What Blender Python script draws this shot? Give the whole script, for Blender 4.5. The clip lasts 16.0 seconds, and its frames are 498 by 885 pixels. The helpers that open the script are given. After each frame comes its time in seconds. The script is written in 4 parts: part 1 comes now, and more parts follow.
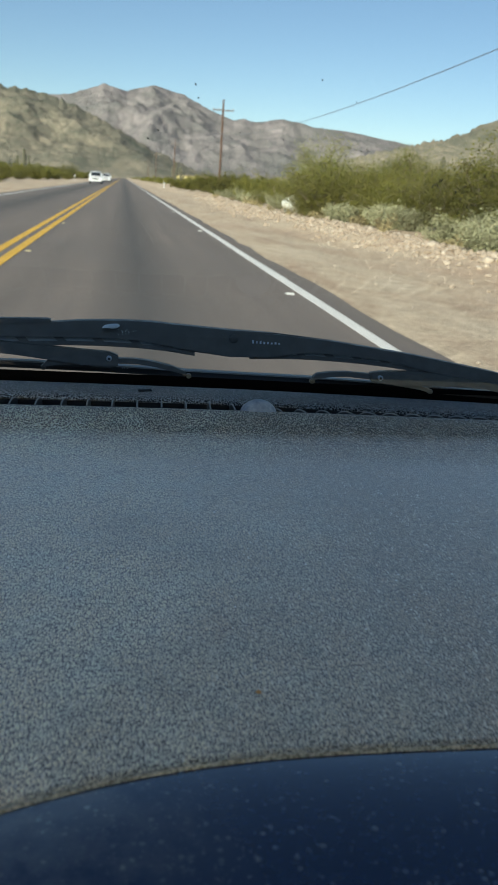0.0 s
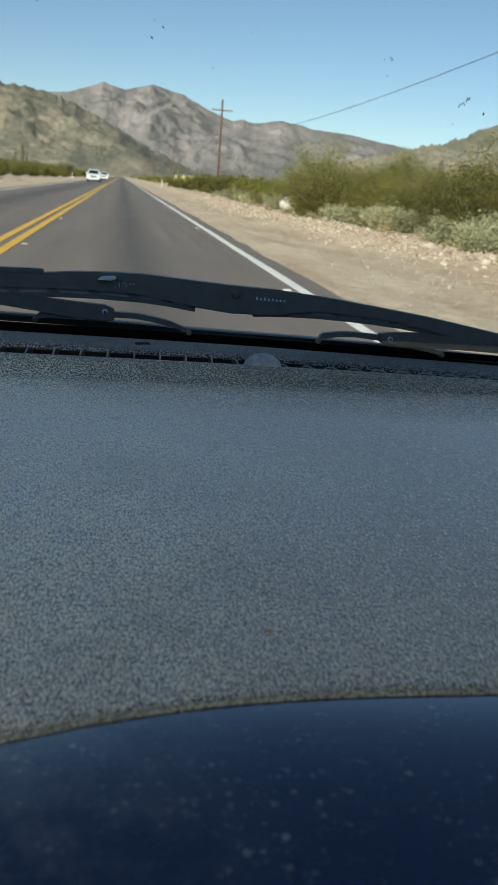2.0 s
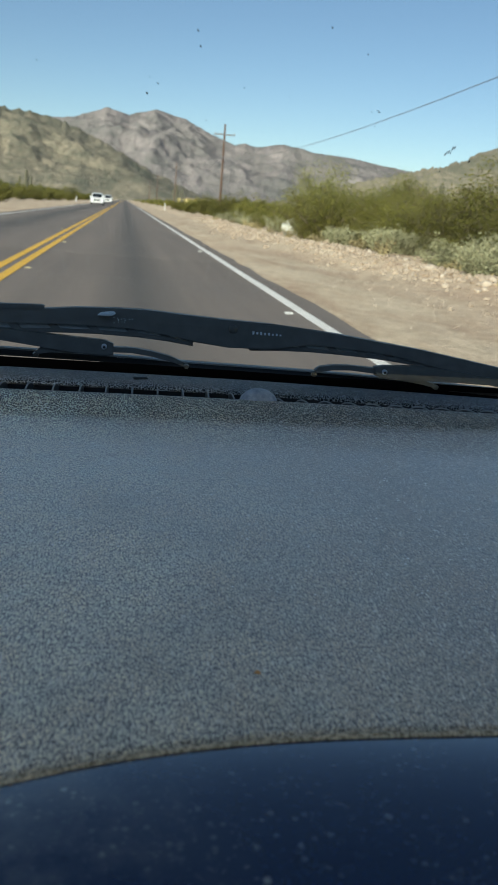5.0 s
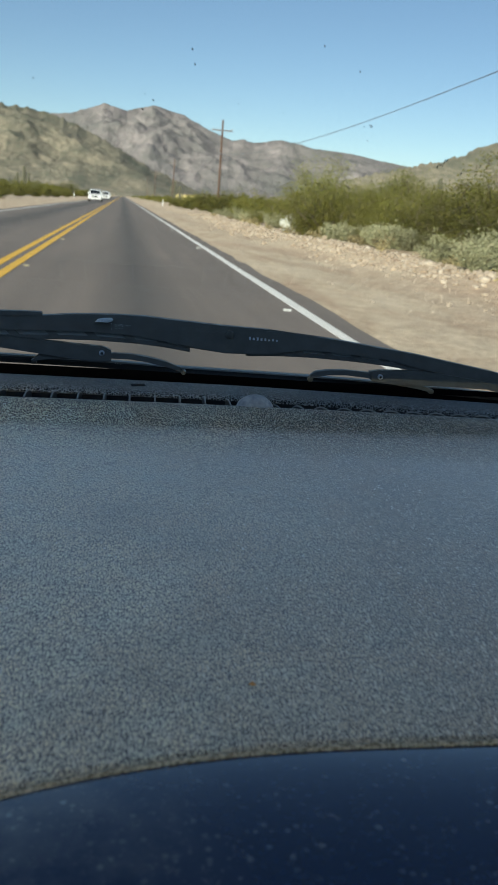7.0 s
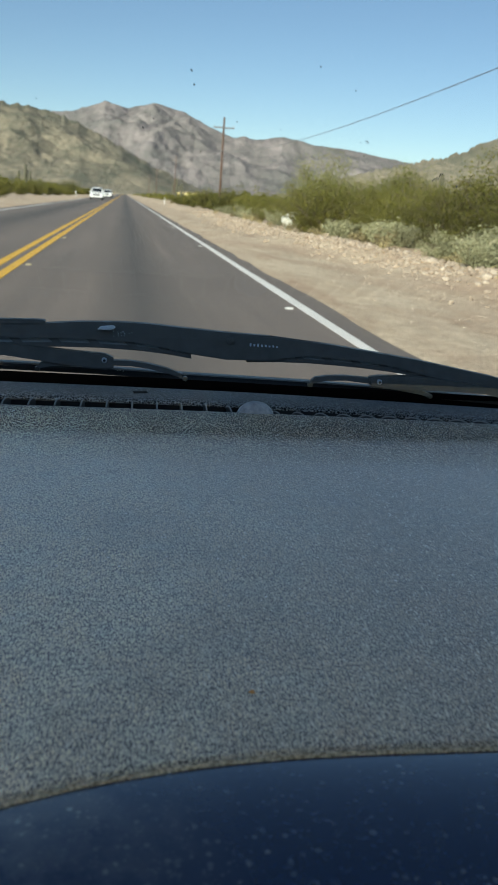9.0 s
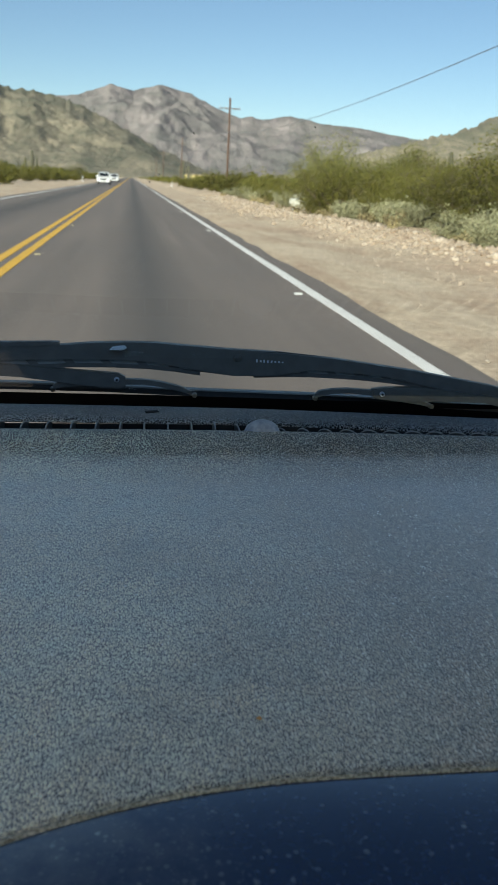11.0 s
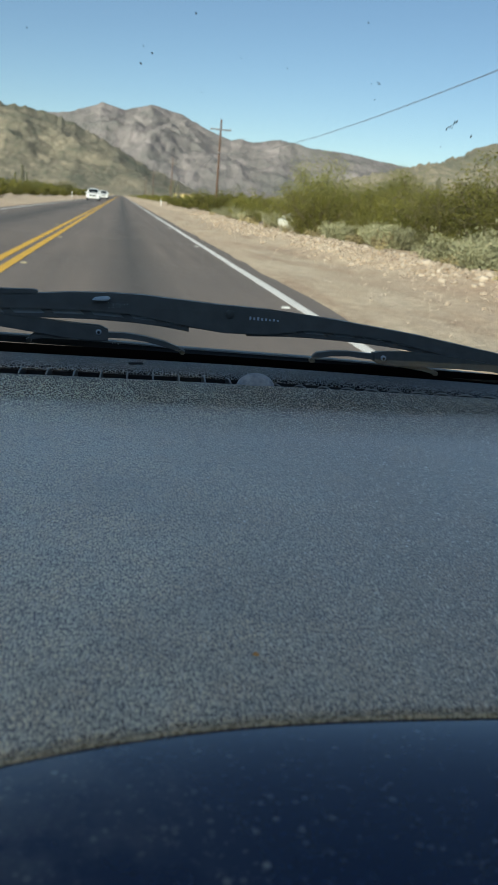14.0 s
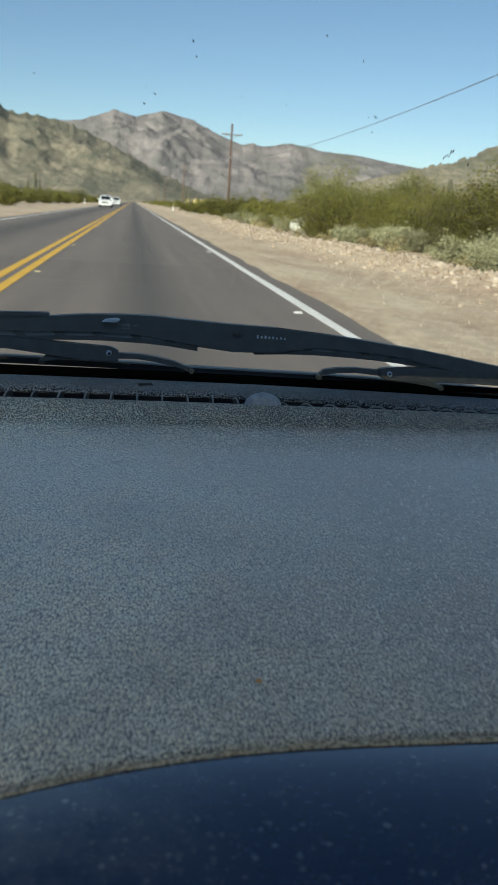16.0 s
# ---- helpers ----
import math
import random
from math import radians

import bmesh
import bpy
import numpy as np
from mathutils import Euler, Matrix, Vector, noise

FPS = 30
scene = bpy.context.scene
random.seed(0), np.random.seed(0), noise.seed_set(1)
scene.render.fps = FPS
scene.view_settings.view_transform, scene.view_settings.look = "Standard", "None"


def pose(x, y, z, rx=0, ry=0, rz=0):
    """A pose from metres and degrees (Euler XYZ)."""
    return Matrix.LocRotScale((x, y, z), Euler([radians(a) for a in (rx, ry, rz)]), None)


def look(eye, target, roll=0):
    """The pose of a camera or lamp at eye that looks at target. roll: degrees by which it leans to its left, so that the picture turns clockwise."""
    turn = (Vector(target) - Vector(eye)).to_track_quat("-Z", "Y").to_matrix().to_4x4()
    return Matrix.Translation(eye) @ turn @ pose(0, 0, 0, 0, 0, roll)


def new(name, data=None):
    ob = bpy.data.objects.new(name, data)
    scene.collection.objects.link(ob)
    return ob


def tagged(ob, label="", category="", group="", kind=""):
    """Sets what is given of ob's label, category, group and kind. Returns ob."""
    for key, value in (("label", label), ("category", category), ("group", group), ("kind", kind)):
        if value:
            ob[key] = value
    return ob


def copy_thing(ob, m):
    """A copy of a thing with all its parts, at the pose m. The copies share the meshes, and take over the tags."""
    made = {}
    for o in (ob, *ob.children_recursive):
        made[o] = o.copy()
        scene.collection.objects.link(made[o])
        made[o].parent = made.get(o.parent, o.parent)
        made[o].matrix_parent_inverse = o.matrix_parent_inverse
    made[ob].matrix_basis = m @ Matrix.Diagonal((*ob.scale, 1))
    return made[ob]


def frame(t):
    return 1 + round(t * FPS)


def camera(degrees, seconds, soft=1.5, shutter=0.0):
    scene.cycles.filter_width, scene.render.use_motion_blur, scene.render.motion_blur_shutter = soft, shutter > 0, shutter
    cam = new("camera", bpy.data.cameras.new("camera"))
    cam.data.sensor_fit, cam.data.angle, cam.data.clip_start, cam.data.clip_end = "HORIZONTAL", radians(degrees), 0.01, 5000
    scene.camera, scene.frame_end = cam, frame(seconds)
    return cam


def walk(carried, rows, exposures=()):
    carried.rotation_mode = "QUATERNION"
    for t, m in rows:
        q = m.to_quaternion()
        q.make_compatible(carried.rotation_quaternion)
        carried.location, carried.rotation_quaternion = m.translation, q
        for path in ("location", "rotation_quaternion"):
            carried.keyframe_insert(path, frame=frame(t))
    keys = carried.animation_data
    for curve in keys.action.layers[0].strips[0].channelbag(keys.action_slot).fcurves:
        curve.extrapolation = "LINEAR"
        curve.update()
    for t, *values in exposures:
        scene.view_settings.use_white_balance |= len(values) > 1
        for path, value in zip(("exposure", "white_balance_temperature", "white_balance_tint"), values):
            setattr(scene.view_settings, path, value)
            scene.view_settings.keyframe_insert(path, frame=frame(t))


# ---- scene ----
# A desert road seen over the dashboard of a parked car. Origin: road under the eye, +y along the road, metres.
cam = camera(33.6, 16.0, soft=1.5)
# a small phone lens held close: sharp on the far half of the dashboard
cam.data.dof.use_dof, cam.data.dof.focus_distance = True, 0.90
cam.data.dof.aperture_fstop = cam.data.lens / 2.6

# seconds, eye x y z, yaw, pitch, roll
ROWS = [
    (0.0, -0.0099, -0.0361, 1.1758, -9.464, -17.241, 4.032),
    (0.5, -0.0102, -0.0443, 1.1882, -9.154, -17.547, 3.779),
    (1.0, -0.0096, -0.0330, 1.1692, -9.147, -17.701, 4.007),
    (1.5, -0.0109, -0.0063, 1.1277, -9.610, -17.700, 4.828),
    (2.0, -0.0094, 0.0041, 1.1100, -9.889, -17.144, 4.994),
    (2.5, -0.0047, 0.0046, 1.1119, -10.124, -15.871, 5.056),
    (3.0, 0.0015, 0.0038, 1.1135, -9.816, -15.874, 4.643),
    (3.5, 0.0005, 0.0023, 1.1160, -9.158, -15.972, 4.420),
    (4.0, -0.0054, -0.0059, 1.1247, -9.611, -15.855, 5.113),
    (6.5, -0.0035, -0.0098, 1.1332, -9.444, -15.600, 4.217),
    (7.0, -0.0039, -0.0141, 1.1426, -9.641, -15.974, 4.604),
    (7.5, -0.0041, -0.0163, 1.1442, -9.005, -15.864, 4.343),
    (8.0, -0.0059, -0.0201, 1.1476, -9.279, -15.890, 4.675),
    (8.5, -0.0059, -0.0192, 1.1487, -9.425, -15.982, 4.343),
    (9.0, -0.0042, -0.0246, 1.1564, -9.463, -16.166, 4.319),
    (11.5, -0.0084, -0.0567, 1.2133, -8.606, -18.048, 2.979),
    (12.0, -0.0142, -0.0520, 1.2009, -8.989, -18.519, 3.967),
    (12.5, -0.0060, -0.0190, 1.1463, -9.480, -18.455, 4.793),
    (13.0, -0.0009, 0.0077, 1.1081, -9.792, -17.743, 5.127),
    (13.5, -0.0004, 0.0155, 1.0980, -9.743, -16.120, 5.221),
    (14.0, -0.0024, 0.0032, 1.1138, -9.817, -15.981, 4.784),
    (14.5, 0.0000, 0.0000, 1.1200, -9.477, -16.020, 4.500),
    (15.0, 0.0026, -0.0071, 1.1301, -8.867, -15.799, 3.761),
    (15.5, 0.0037, -0.0105, 1.1360, -9.017, -15.774, 3.947),
    (16.0, 0.0020, -0.0097, 1.1354, -8.730, -15.795, 3.775),
]
walk(cam, [(t, pose(x, y, z, 90 + pitch, 0, yaw) @ pose(0, 0, 0, 0, 0, roll))
           for t, x, y, z, yaw, pitch, roll in ROWS],
     exposures=[(t, 0.72 + 0.7 * e, 6450, 3.0) for t, e in
                ((0.0, 0.14), (0.5, 0.17), (1.0, 0.13), (1.5, 0.04), (2.0, 0.0), (4.0, 0.03), (6.5, 0.06), (9.0, 0.10), (11.5, 0.20), (12.0, 0.20), (12.5, 0.12), (13.0, 0.02), (13.5, 0.0), (16.0, 0.03))])

# ---- light: low winter sun from behind on the driver's side, clear sky ----
SUN_WAY = Vector((-0.48, -0.77, 0.43)).normalized()
world = bpy.data.worlds.new("sky")
scene.world = world
world.use_nodes = True
wt = world.node_tree
sky = wt.nodes.new("ShaderNodeTexSky")
sky.sky_type, sky.sun_disc = "NISHITA", False
sky.sun_elevation = math.asin(SUN_WAY.z)
sky.sun_rotation = math.atan2(SUN_WAY.x, SUN_WAY.y)
sky.altitude, sky.air_density, sky.dust_density, sky.ozone_density = 1200, 0.95, 0.15, 2.1
wt.links.new(sky.outputs[0], wt.nodes["Background"].inputs[0])
wt.nodes["Background"].inputs[1].default_value = 0.078
sun = new("sun", bpy.data.lights.new("sun", "SUN"))
sun.data.energy, sun.data.angle, sun.data.color = 4.85, radians(0.53), (1.0, 0.93, 0.82)
sun.matrix_world = look(SUN_WAY * 60, (0, 0, 0))


# ---- materials ----
def material(name, color=(0.5, 0.5, 0.5), rough=0.8, metal=0.0, spec=0.5):
    """A principled material with its nodes, to be dressed further."""
    m = bpy.data.materials.new(name)
    m.use_nodes = True
    b = m.node_tree.nodes["Principled BSDF"]
    b.inputs["Base Color"].default_value = (*color, 1)
    b.inputs["Roughness"].default_value = rough
    b.inputs["Metallic"].default_value = metal
    b.inputs["Specular IOR Level"].default_value = spec
    return m, m.node_tree, b


def coords(nt, scale=(1, 1, 1), kind="Object"):
    tc = nt.nodes.new("ShaderNodeTexCoord")
    mp = nt.nodes.new("ShaderNodeMapping")
    mp.inputs["Scale"].default_value = scale
    nt.links.new(tc.outputs[kind], mp.inputs[0])
    return mp.outputs[0]


def noise_of(nt, vec, scale, detail=4.0, rough=0.55, distort=0.0):
    n = nt.nodes.new("ShaderNodeTexNoise")
    n.inputs["Scale"].default_value = scale
    n.inputs["Detail"].default_value = detail
    n.inputs["Roughness"].default_value = rough
    n.inputs["Distortion"].default_value = distort
    nt.links.new(vec, n.inputs["Vector"])
    return n.outputs["Fac"]


def ramp(nt, fac, stops):
    r = nt.nodes.new("ShaderNodeValToRGB")
    el = r.color_ramp.elements
    while len(el) < len(stops):
        el.new(0.5)
    for e, (p, c) in zip(el, stops):
        e.position, e.color = p, (*c, 1) if len(c) == 3 else c
    nt.links.new(fac, r.inputs[0])
    return r.outputs[0]


def blend(nt, fac, a, b, mode="MIX"):
    x = nt.nodes.new("ShaderNodeMix")
    x.data_type, x.blend_type = "RGBA", mode
    for s, v in ((x.inputs["Factor"], fac), (x.inputs["A"], a), (x.inputs["B"], b)):
        if isinstance(v, bpy.types.NodeSocket):
            nt.links.new(v, s)
        else:
            s.default_value = v if isinstance(v, (int, float)) else (*v, 1)
    return x.outputs["Result"]


def math_of(nt, op, a, b=0.0):
    x = nt.nodes.new("ShaderNodeMath")
    x.operation = op
    for s, v in zip(x.inputs, (a, b)):
        if isinstance(v, bpy.types.NodeSocket):
            nt.links.new(v, s)
        else:
            s.default_value = v
    return x.outputs[0]


def bumped(nt, bsdf, height, strength=0.4, distance=0.01):
    b = nt.nodes.new("ShaderNodeBump")
    b.inputs["Strength"].default_value = strength
    b.inputs["Distance"].default_value = distance
    nt.links.new(height, b.inputs["Height"])
    nt.links.new(b.outputs[0], bsdf.inputs["Normal"])


def grey(v):
    return (v, v, v)


def dust_glint_dots(nt, v, scale, reach, share):
    """Round specks, of dust and of painted glints: 1 inside a speck, on a share of the cells."""
    vo = nt.nodes.new("ShaderNodeTexVoronoi")
    vo.inputs["Scale"].default_value = scale
    nt.links.new(v, vo.inputs["Vector"])
    dot = ramp(nt, vo.outputs["Distance"], [(0.55 * reach, grey(1.0)), (reach, grey(0.0))])
    sp = nt.nodes.new("ShaderNodeSeparateColor")
    nt.links.new(vo.outputs["Color"], sp.inputs[0])
    return math_of(nt, "MULTIPLY", dot, math_of(nt, "LESS_THAN", sp.outputs[0], share))


def vinyl(name, color, rough, cell, depth, dust, dark=0.55, light=1.25, fade=None, sheen=0.9, stretch=0.36, spec=0.7, step=(0.30, 0.70), mild=(0.30, 1.75), net=False, film=0.0, pebble=0.0):
    """Leather-grained soft vinyl: skin and pits drawn out lengthwise with painted shade and glints, dust in patches,
    left-hand light in the dust.
    fade: the grain grows from soft to strong between these two y."""
    m, nt, b = material(name, color, rough, 0, spec)
    b.inputs["Sheen Weight"].default_value = sheen
    b.inputs["Sheen Roughness"].default_value = 0.5
    b.inputs["Coat Weight"].default_value, b.inputs["Coat Roughness"].default_value = film, 0.27
    v = coords(nt)
    long = coords(nt, (1.0, stretch, 1.0))
    maze = noise_of(nt, long, 1 / cell, 1.2, 0.5, 0.25)
    fine = noise_of(nt, long, 2.6 / cell, 2)
    patches = noise_of(nt, v, 7, 5, 0.6)
    # Window light from the left is put in as paler, denser dust.
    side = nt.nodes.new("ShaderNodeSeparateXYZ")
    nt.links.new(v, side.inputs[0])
    left_gain = nt.nodes.new("ShaderNodeMapRange")
    left_gain.inputs["From Min"].default_value, left_gain.inputs["From Max"].default_value = 0.24, -0.12
    left_gain.inputs["To Min"].default_value, left_gain.inputs["To Max"].default_value = 0.0, 4.1
    nt.links.new(side.outputs[0], left_gain.inputs["Value"])
    dirt_left_light = math_of(nt, "MULTIPLY", ramp(nt, patches, [(0.35, grey(0.25)), (0.7, grey(1.0))]), left_gain.outputs[0])
    c1 = blend(nt, math_of(nt, "MULTIPLY", dirt_left_light, dust), color, (0.74, 0.72, 0.56) if dust > 0.3 else (0.58, 0.55, 0.49))
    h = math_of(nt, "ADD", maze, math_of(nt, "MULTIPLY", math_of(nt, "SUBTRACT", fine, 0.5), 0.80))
    if pebble:
        seam = nt.nodes.new("ShaderNodeTexVoronoi")
        seam.feature = "DISTANCE_TO_EDGE"
        seam.inputs["Scale"].default_value = 1 / pebble
        sway = nt.nodes.new("ShaderNodeVectorMath")
        sway.operation = "MULTIPLY_ADD"
        wave = noise_of(nt, long, 0.45 / pebble, 2)
        nt.links.new(wave.node.outputs["Color"], sway.inputs[0])
        sway.inputs[1].default_value = (1.3 * pebble, 1.3 * pebble, 1.3 * pebble)
        nt.links.new(long, sway.inputs[2])
        nt.links.new(sway.outputs[0], seam.inputs["Vector"])
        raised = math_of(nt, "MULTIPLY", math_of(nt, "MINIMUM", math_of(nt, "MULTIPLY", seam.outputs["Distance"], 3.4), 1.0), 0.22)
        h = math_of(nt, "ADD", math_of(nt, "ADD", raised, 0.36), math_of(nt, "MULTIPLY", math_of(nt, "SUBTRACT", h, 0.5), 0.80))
    grown, plain = h, h
    if net:
        cells = nt.nodes.new("ShaderNodeTexVoronoi")
        cells.feature = "DISTANCE_TO_EDGE"
        cells.inputs["Scale"].default_value = 0.85 / cell
        bent = nt.nodes.new("ShaderNodeVectorMath")
        bent.operation = "MULTIPLY_ADD"
        wob = noise_of(nt, long, 0.8 / cell, 1)
        nt.links.new(nt.nodes[wob.node.name].outputs["Color"], bent.inputs[0])
        bent.inputs[1].default_value = (0.9 * cell, 0.9 * cell, 0.9 * cell)
        nt.links.new(long, bent.inputs[2])
        nt.links.new(bent.outputs[0], cells.inputs["Vector"])
        ridge = math_of(nt, "SUBTRACT", 0.80, math_of(nt, "MULTIPLY", cells.outputs["Distance"], 3.0))
        h = grown = math_of(nt, "ADD", ridge, math_of(nt, "MULTIPLY", math_of(nt, "SUBTRACT", maze, 0.5), 0.55))
    # Pit shade and ridge glints of the relief are put into the colour.
    grain_shade = ramp(nt, h, [(step[0], grey(dark)), (0.45 * step[0] + 0.55 * step[1], grey(0.74 * light)), (step[1] + 0.06, grey(1.22 * light))])
    if fade:
        sp = nt.nodes.new("ShaderNodeSeparateXYZ")
        nt.links.new(v, sp.inputs[0])
        up = nt.nodes.new("ShaderNodeMapRange")
        up.inputs["From Min"].default_value, up.inputs["From Max"].default_value = fade
        nt.links.new(sp.outputs[1], up.inputs["Value"])
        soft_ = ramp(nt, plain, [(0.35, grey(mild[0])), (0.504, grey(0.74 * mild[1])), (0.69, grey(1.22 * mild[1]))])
        grain_shade = blend(nt, up.outputs[0], soft_, grain_shade)
        h = math_of(nt, "ADD", plain, math_of(nt, "MULTIPLY", math_of(nt, "SUBTRACT", grown, plain), up.outputs[0]))
        nt.links.new(math_of(nt, "SUBTRACT", sheen, math_of(nt, "MULTIPLY", up.outputs[0], 0.85 * sheen)), b.inputs["Sheen Weight"])
        if film:
            nt.links.new(math_of(nt, "SUBTRACT", film, math_of(nt, "MULTIPLY", up.outputs[0], film)), b.inputs["Coat Weight"])
        nt.links.new(math_of(nt, "SUBTRACT", spec, math_of(nt, "MULTIPLY", up.outputs[0], spec - 0.25)), b.inputs["Specular IOR Level"])
    hue = ramp(nt, noise_of(nt, v, 26, 3, 0.6), [(0.34, (0.93, 1.00, 1.06)), (0.50, (1.0, 1.0, 1.0)), (0.66, (1.06, 1.0, 0.96))])
    c1 = blend(nt, 1.0, c1, hue, "MULTIPLY")
    # Pale specks put glints of the sky into the vinyl colour.
    specks = math_of(nt, "ADD", dust_glint_dots(nt, coords(nt, (1.0, 0.40, 1.0)), 950, 0.50, 0.26), math_of(nt, "ADD", dust_glint_dots(nt, coords(nt, (1.0, 0.30, 1.0)), 360, 0.36, 0.22), dust_glint_dots(nt, coords(nt, (1.0, 0.34, 1.0)), 620, 0.46, 0.20)))
    skin = blend(nt, 1.0, c1, grain_shade, "MULTIPLY")
    nt.links.new(blend(nt, math_of(nt, "MULTIPLY", specks, 0.72 if dust > 0.3 else 0.2), skin, (0.95, 0.93, 0.80)), b.inputs["Base Color"])
    nt.links.new(ramp(nt, patches, [(0.3, grey(rough - 0.06)), (0.7, grey(rough + 0.1))]), b.inputs["Roughness"])
    bumped(nt, b, ramp(nt, h, [(0.30, grey(0.0)), (0.70, grey(1.0))]), 0.8, depth)
    return m


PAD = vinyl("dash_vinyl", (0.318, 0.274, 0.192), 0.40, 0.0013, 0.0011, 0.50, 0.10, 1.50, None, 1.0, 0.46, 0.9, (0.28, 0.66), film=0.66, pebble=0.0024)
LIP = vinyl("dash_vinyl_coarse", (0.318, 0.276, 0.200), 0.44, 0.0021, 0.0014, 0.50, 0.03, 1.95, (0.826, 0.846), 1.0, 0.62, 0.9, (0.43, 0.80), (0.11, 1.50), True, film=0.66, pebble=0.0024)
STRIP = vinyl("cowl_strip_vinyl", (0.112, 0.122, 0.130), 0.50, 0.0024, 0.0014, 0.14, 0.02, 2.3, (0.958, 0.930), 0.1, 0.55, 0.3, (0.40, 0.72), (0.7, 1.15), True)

# Blue of the mirrored sky is put into this black plastic's colour.
SKY_NAVY = (0.002, 0.016, 0.070)
GLOSSY, nt, b = material("glossy_plastic_sky_tint", SKY_NAVY, 0.06, 0, 0.8)
b.inputs["Coat Weight"].default_value, b.inputs["Coat Roughness"].default_value = 0.55, 0.04
v = coords(nt)


thick = ramp(nt, noise_of(nt, v, 22, 5, 0.65), [(0.36, grey(0.10)), (0.66, grey(1.0))])
clots = ramp(nt, noise_of(nt, v, 260, 3, 0.7), [(0.57, grey(0.0)), (0.74, grey(0.40))])
film = math_of(nt, "ADD", math_of(nt, "MULTIPLY", dust_glint_dots(nt, v, 70, 0.16, 0.16), 0.75), math_of(nt, "MULTIPLY", dust_glint_dots(nt, v, 230, 0.42, 0.22), 0.32))
film = math_of(nt, "ADD", film, clots)
sp = nt.nodes.new("ShaderNodeSeparateXYZ")
nt.links.new(v, sp.inputs[0])
left_gain = nt.nodes.new("ShaderNodeMapRange")
left_gain.inputs["From Min"].default_value, left_gain.inputs["From Max"].default_value = 0.06, -0.08
left_gain.inputs["To Min"].default_value, left_gain.inputs["To Max"].default_value = 0.015, 0.55
nt.links.new(sp.outputs[0], left_gain.inputs["Value"])
film = math_of(nt, "ADD", math_of(nt, "MULTIPLY", film, thick), math_of(nt, "MULTIPLY", thick, left_gain.outputs[0]))
nt.links.new(blend(nt, film, SKY_NAVY, (0.30, 0.37, 0.40)), b.inputs["Base Color"])
nt.links.new(ramp(nt, noise_of(nt, v, 30, 3), [(0.3, grey(0.05)), (0.8, grey(0.16))]), b.inputs["Roughness"])

HEM, nt, b = material("hem_fabric", (0.46, 0.43, 0.34), 0.85)
nt.links.new(ramp(nt, noise_of(nt, coords(nt), 420, 2), [(0.35, (0.19, 0.185, 0.14)), (0.65, (0.66, 0.64, 0.52))]), b.inputs["Base Color"])
bumped(nt, b, noise_of(nt, coords(nt), 420, 2), 0.9, 0.0012)
VOID = material("vent_duct_black", (0.022, 0.022, 0.024), 0.8)[0]
# Sky light on fin tops and shade on their sides are put into colour.
FIN = material("shaded_fin_plastic", (0.045, 0.048, 0.050), 0.45)[0]
LIT_RIM = material("fin_rim_sky_light", (0.27, 0.285, 0.29), 0.40)[0]
FRIT = material("black_glass_border", (0.004, 0.004, 0.005), 0.9, 0, 0.05)[0]

DOME, nt, b = material("frosted_sensor_plastic", (0.30, 0.34, 0.40), 0.35)
b.inputs["Subsurface Weight"].default_value = 0.3
b.inputs["Subsurface Radius"].default_value = (0.01, 0.01, 0.01)
nt.links.new(ramp(nt, noise_of(nt, coords(nt), 160, 4), [(0.3, (0.20, 0.23, 0.28)), (0.75, (0.42, 0.46, 0.52))]), b.inputs["Base Color"])

BLADE, nt, b = material("wiper_black_paint", (0.022, 0.024, 0.028), 0.42, 0, 0.5)
v = coords(nt)
nt.links.new(ramp(nt, noise_of(nt, v, 60, 5), [(0.35, (0.118, 0.105, 0.080)), (0.8, (0.168, 0.150, 0.116))]), b.inputs["Base Color"])
nt.links.new(ramp(nt, noise_of(nt, v, 90, 3), [(0.3, grey(0.35)), (0.7, grey(0.6))]), b.inputs["Roughness"])
bumped(nt, b, noise_of(nt, v, 900, 2), 0.25, 0.0004)
RUBBER = material("wiper_rubber", (0.060, 0.057, 0.050), 0.6)[0]
STEEL = material("dull_steel", (0.42, 0.43, 0.44), 0.35, 1.0)[0]
RIVET = material("pale_rivet_metal", (0.72, 0.72, 0.72), 0.4, 0.3)[0]
WEB = material("dull_grey_steel", (0.40, 0.40, 0.36), 0.55, 0.1)[0]
CHALK, nt, b = material("dried_white_dropping", (0.93, 0.94, 0.90), 0.9)
bumped(nt, b, noise_of(nt, coords(nt), 500, 3), 0.6, 0.001)
PRINT = material("embossed_grey_marks", (0.88, 0.90, 0.92), 0.6)[0]
CRUMB = material("orange_crumb", (0.62, 0.33, 0.12), 0.8)[0]
GLINT_GRAIN = material("pale_glint_grain", (0.95, 0.95, 0.92), 0.4)[0]
LINT = material("pale_lint", (0.62, 0.62, 0.60), 0.9)[0]
BUG, nt, b = material("dried_insect_smear", (0.09, 0.10, 0.11), 0.7)
tr = nt.nodes.new("ShaderNodeBsdfTransparent")
mx = nt.nodes.new("ShaderNodeMixShader")
mx.inputs[0].default_value = 0.52
nt.links.new(tr.outputs[0], mx.inputs[1])
nt.links.new(b.outputs[0], mx.inputs[2])
nt.links.new(mx.outputs[0], nt.nodes["Material Output"].inputs[0])
# Unseen cabin panels are pale beige to throw light onto the dashboard.
HEADLINER, nt, b = material("beige_headliner", (0.78, 0.72, 0.62), 0.95)
bumped(nt, b, noise_of(nt, coords(nt), 300, 3), 0.4, 0.002)

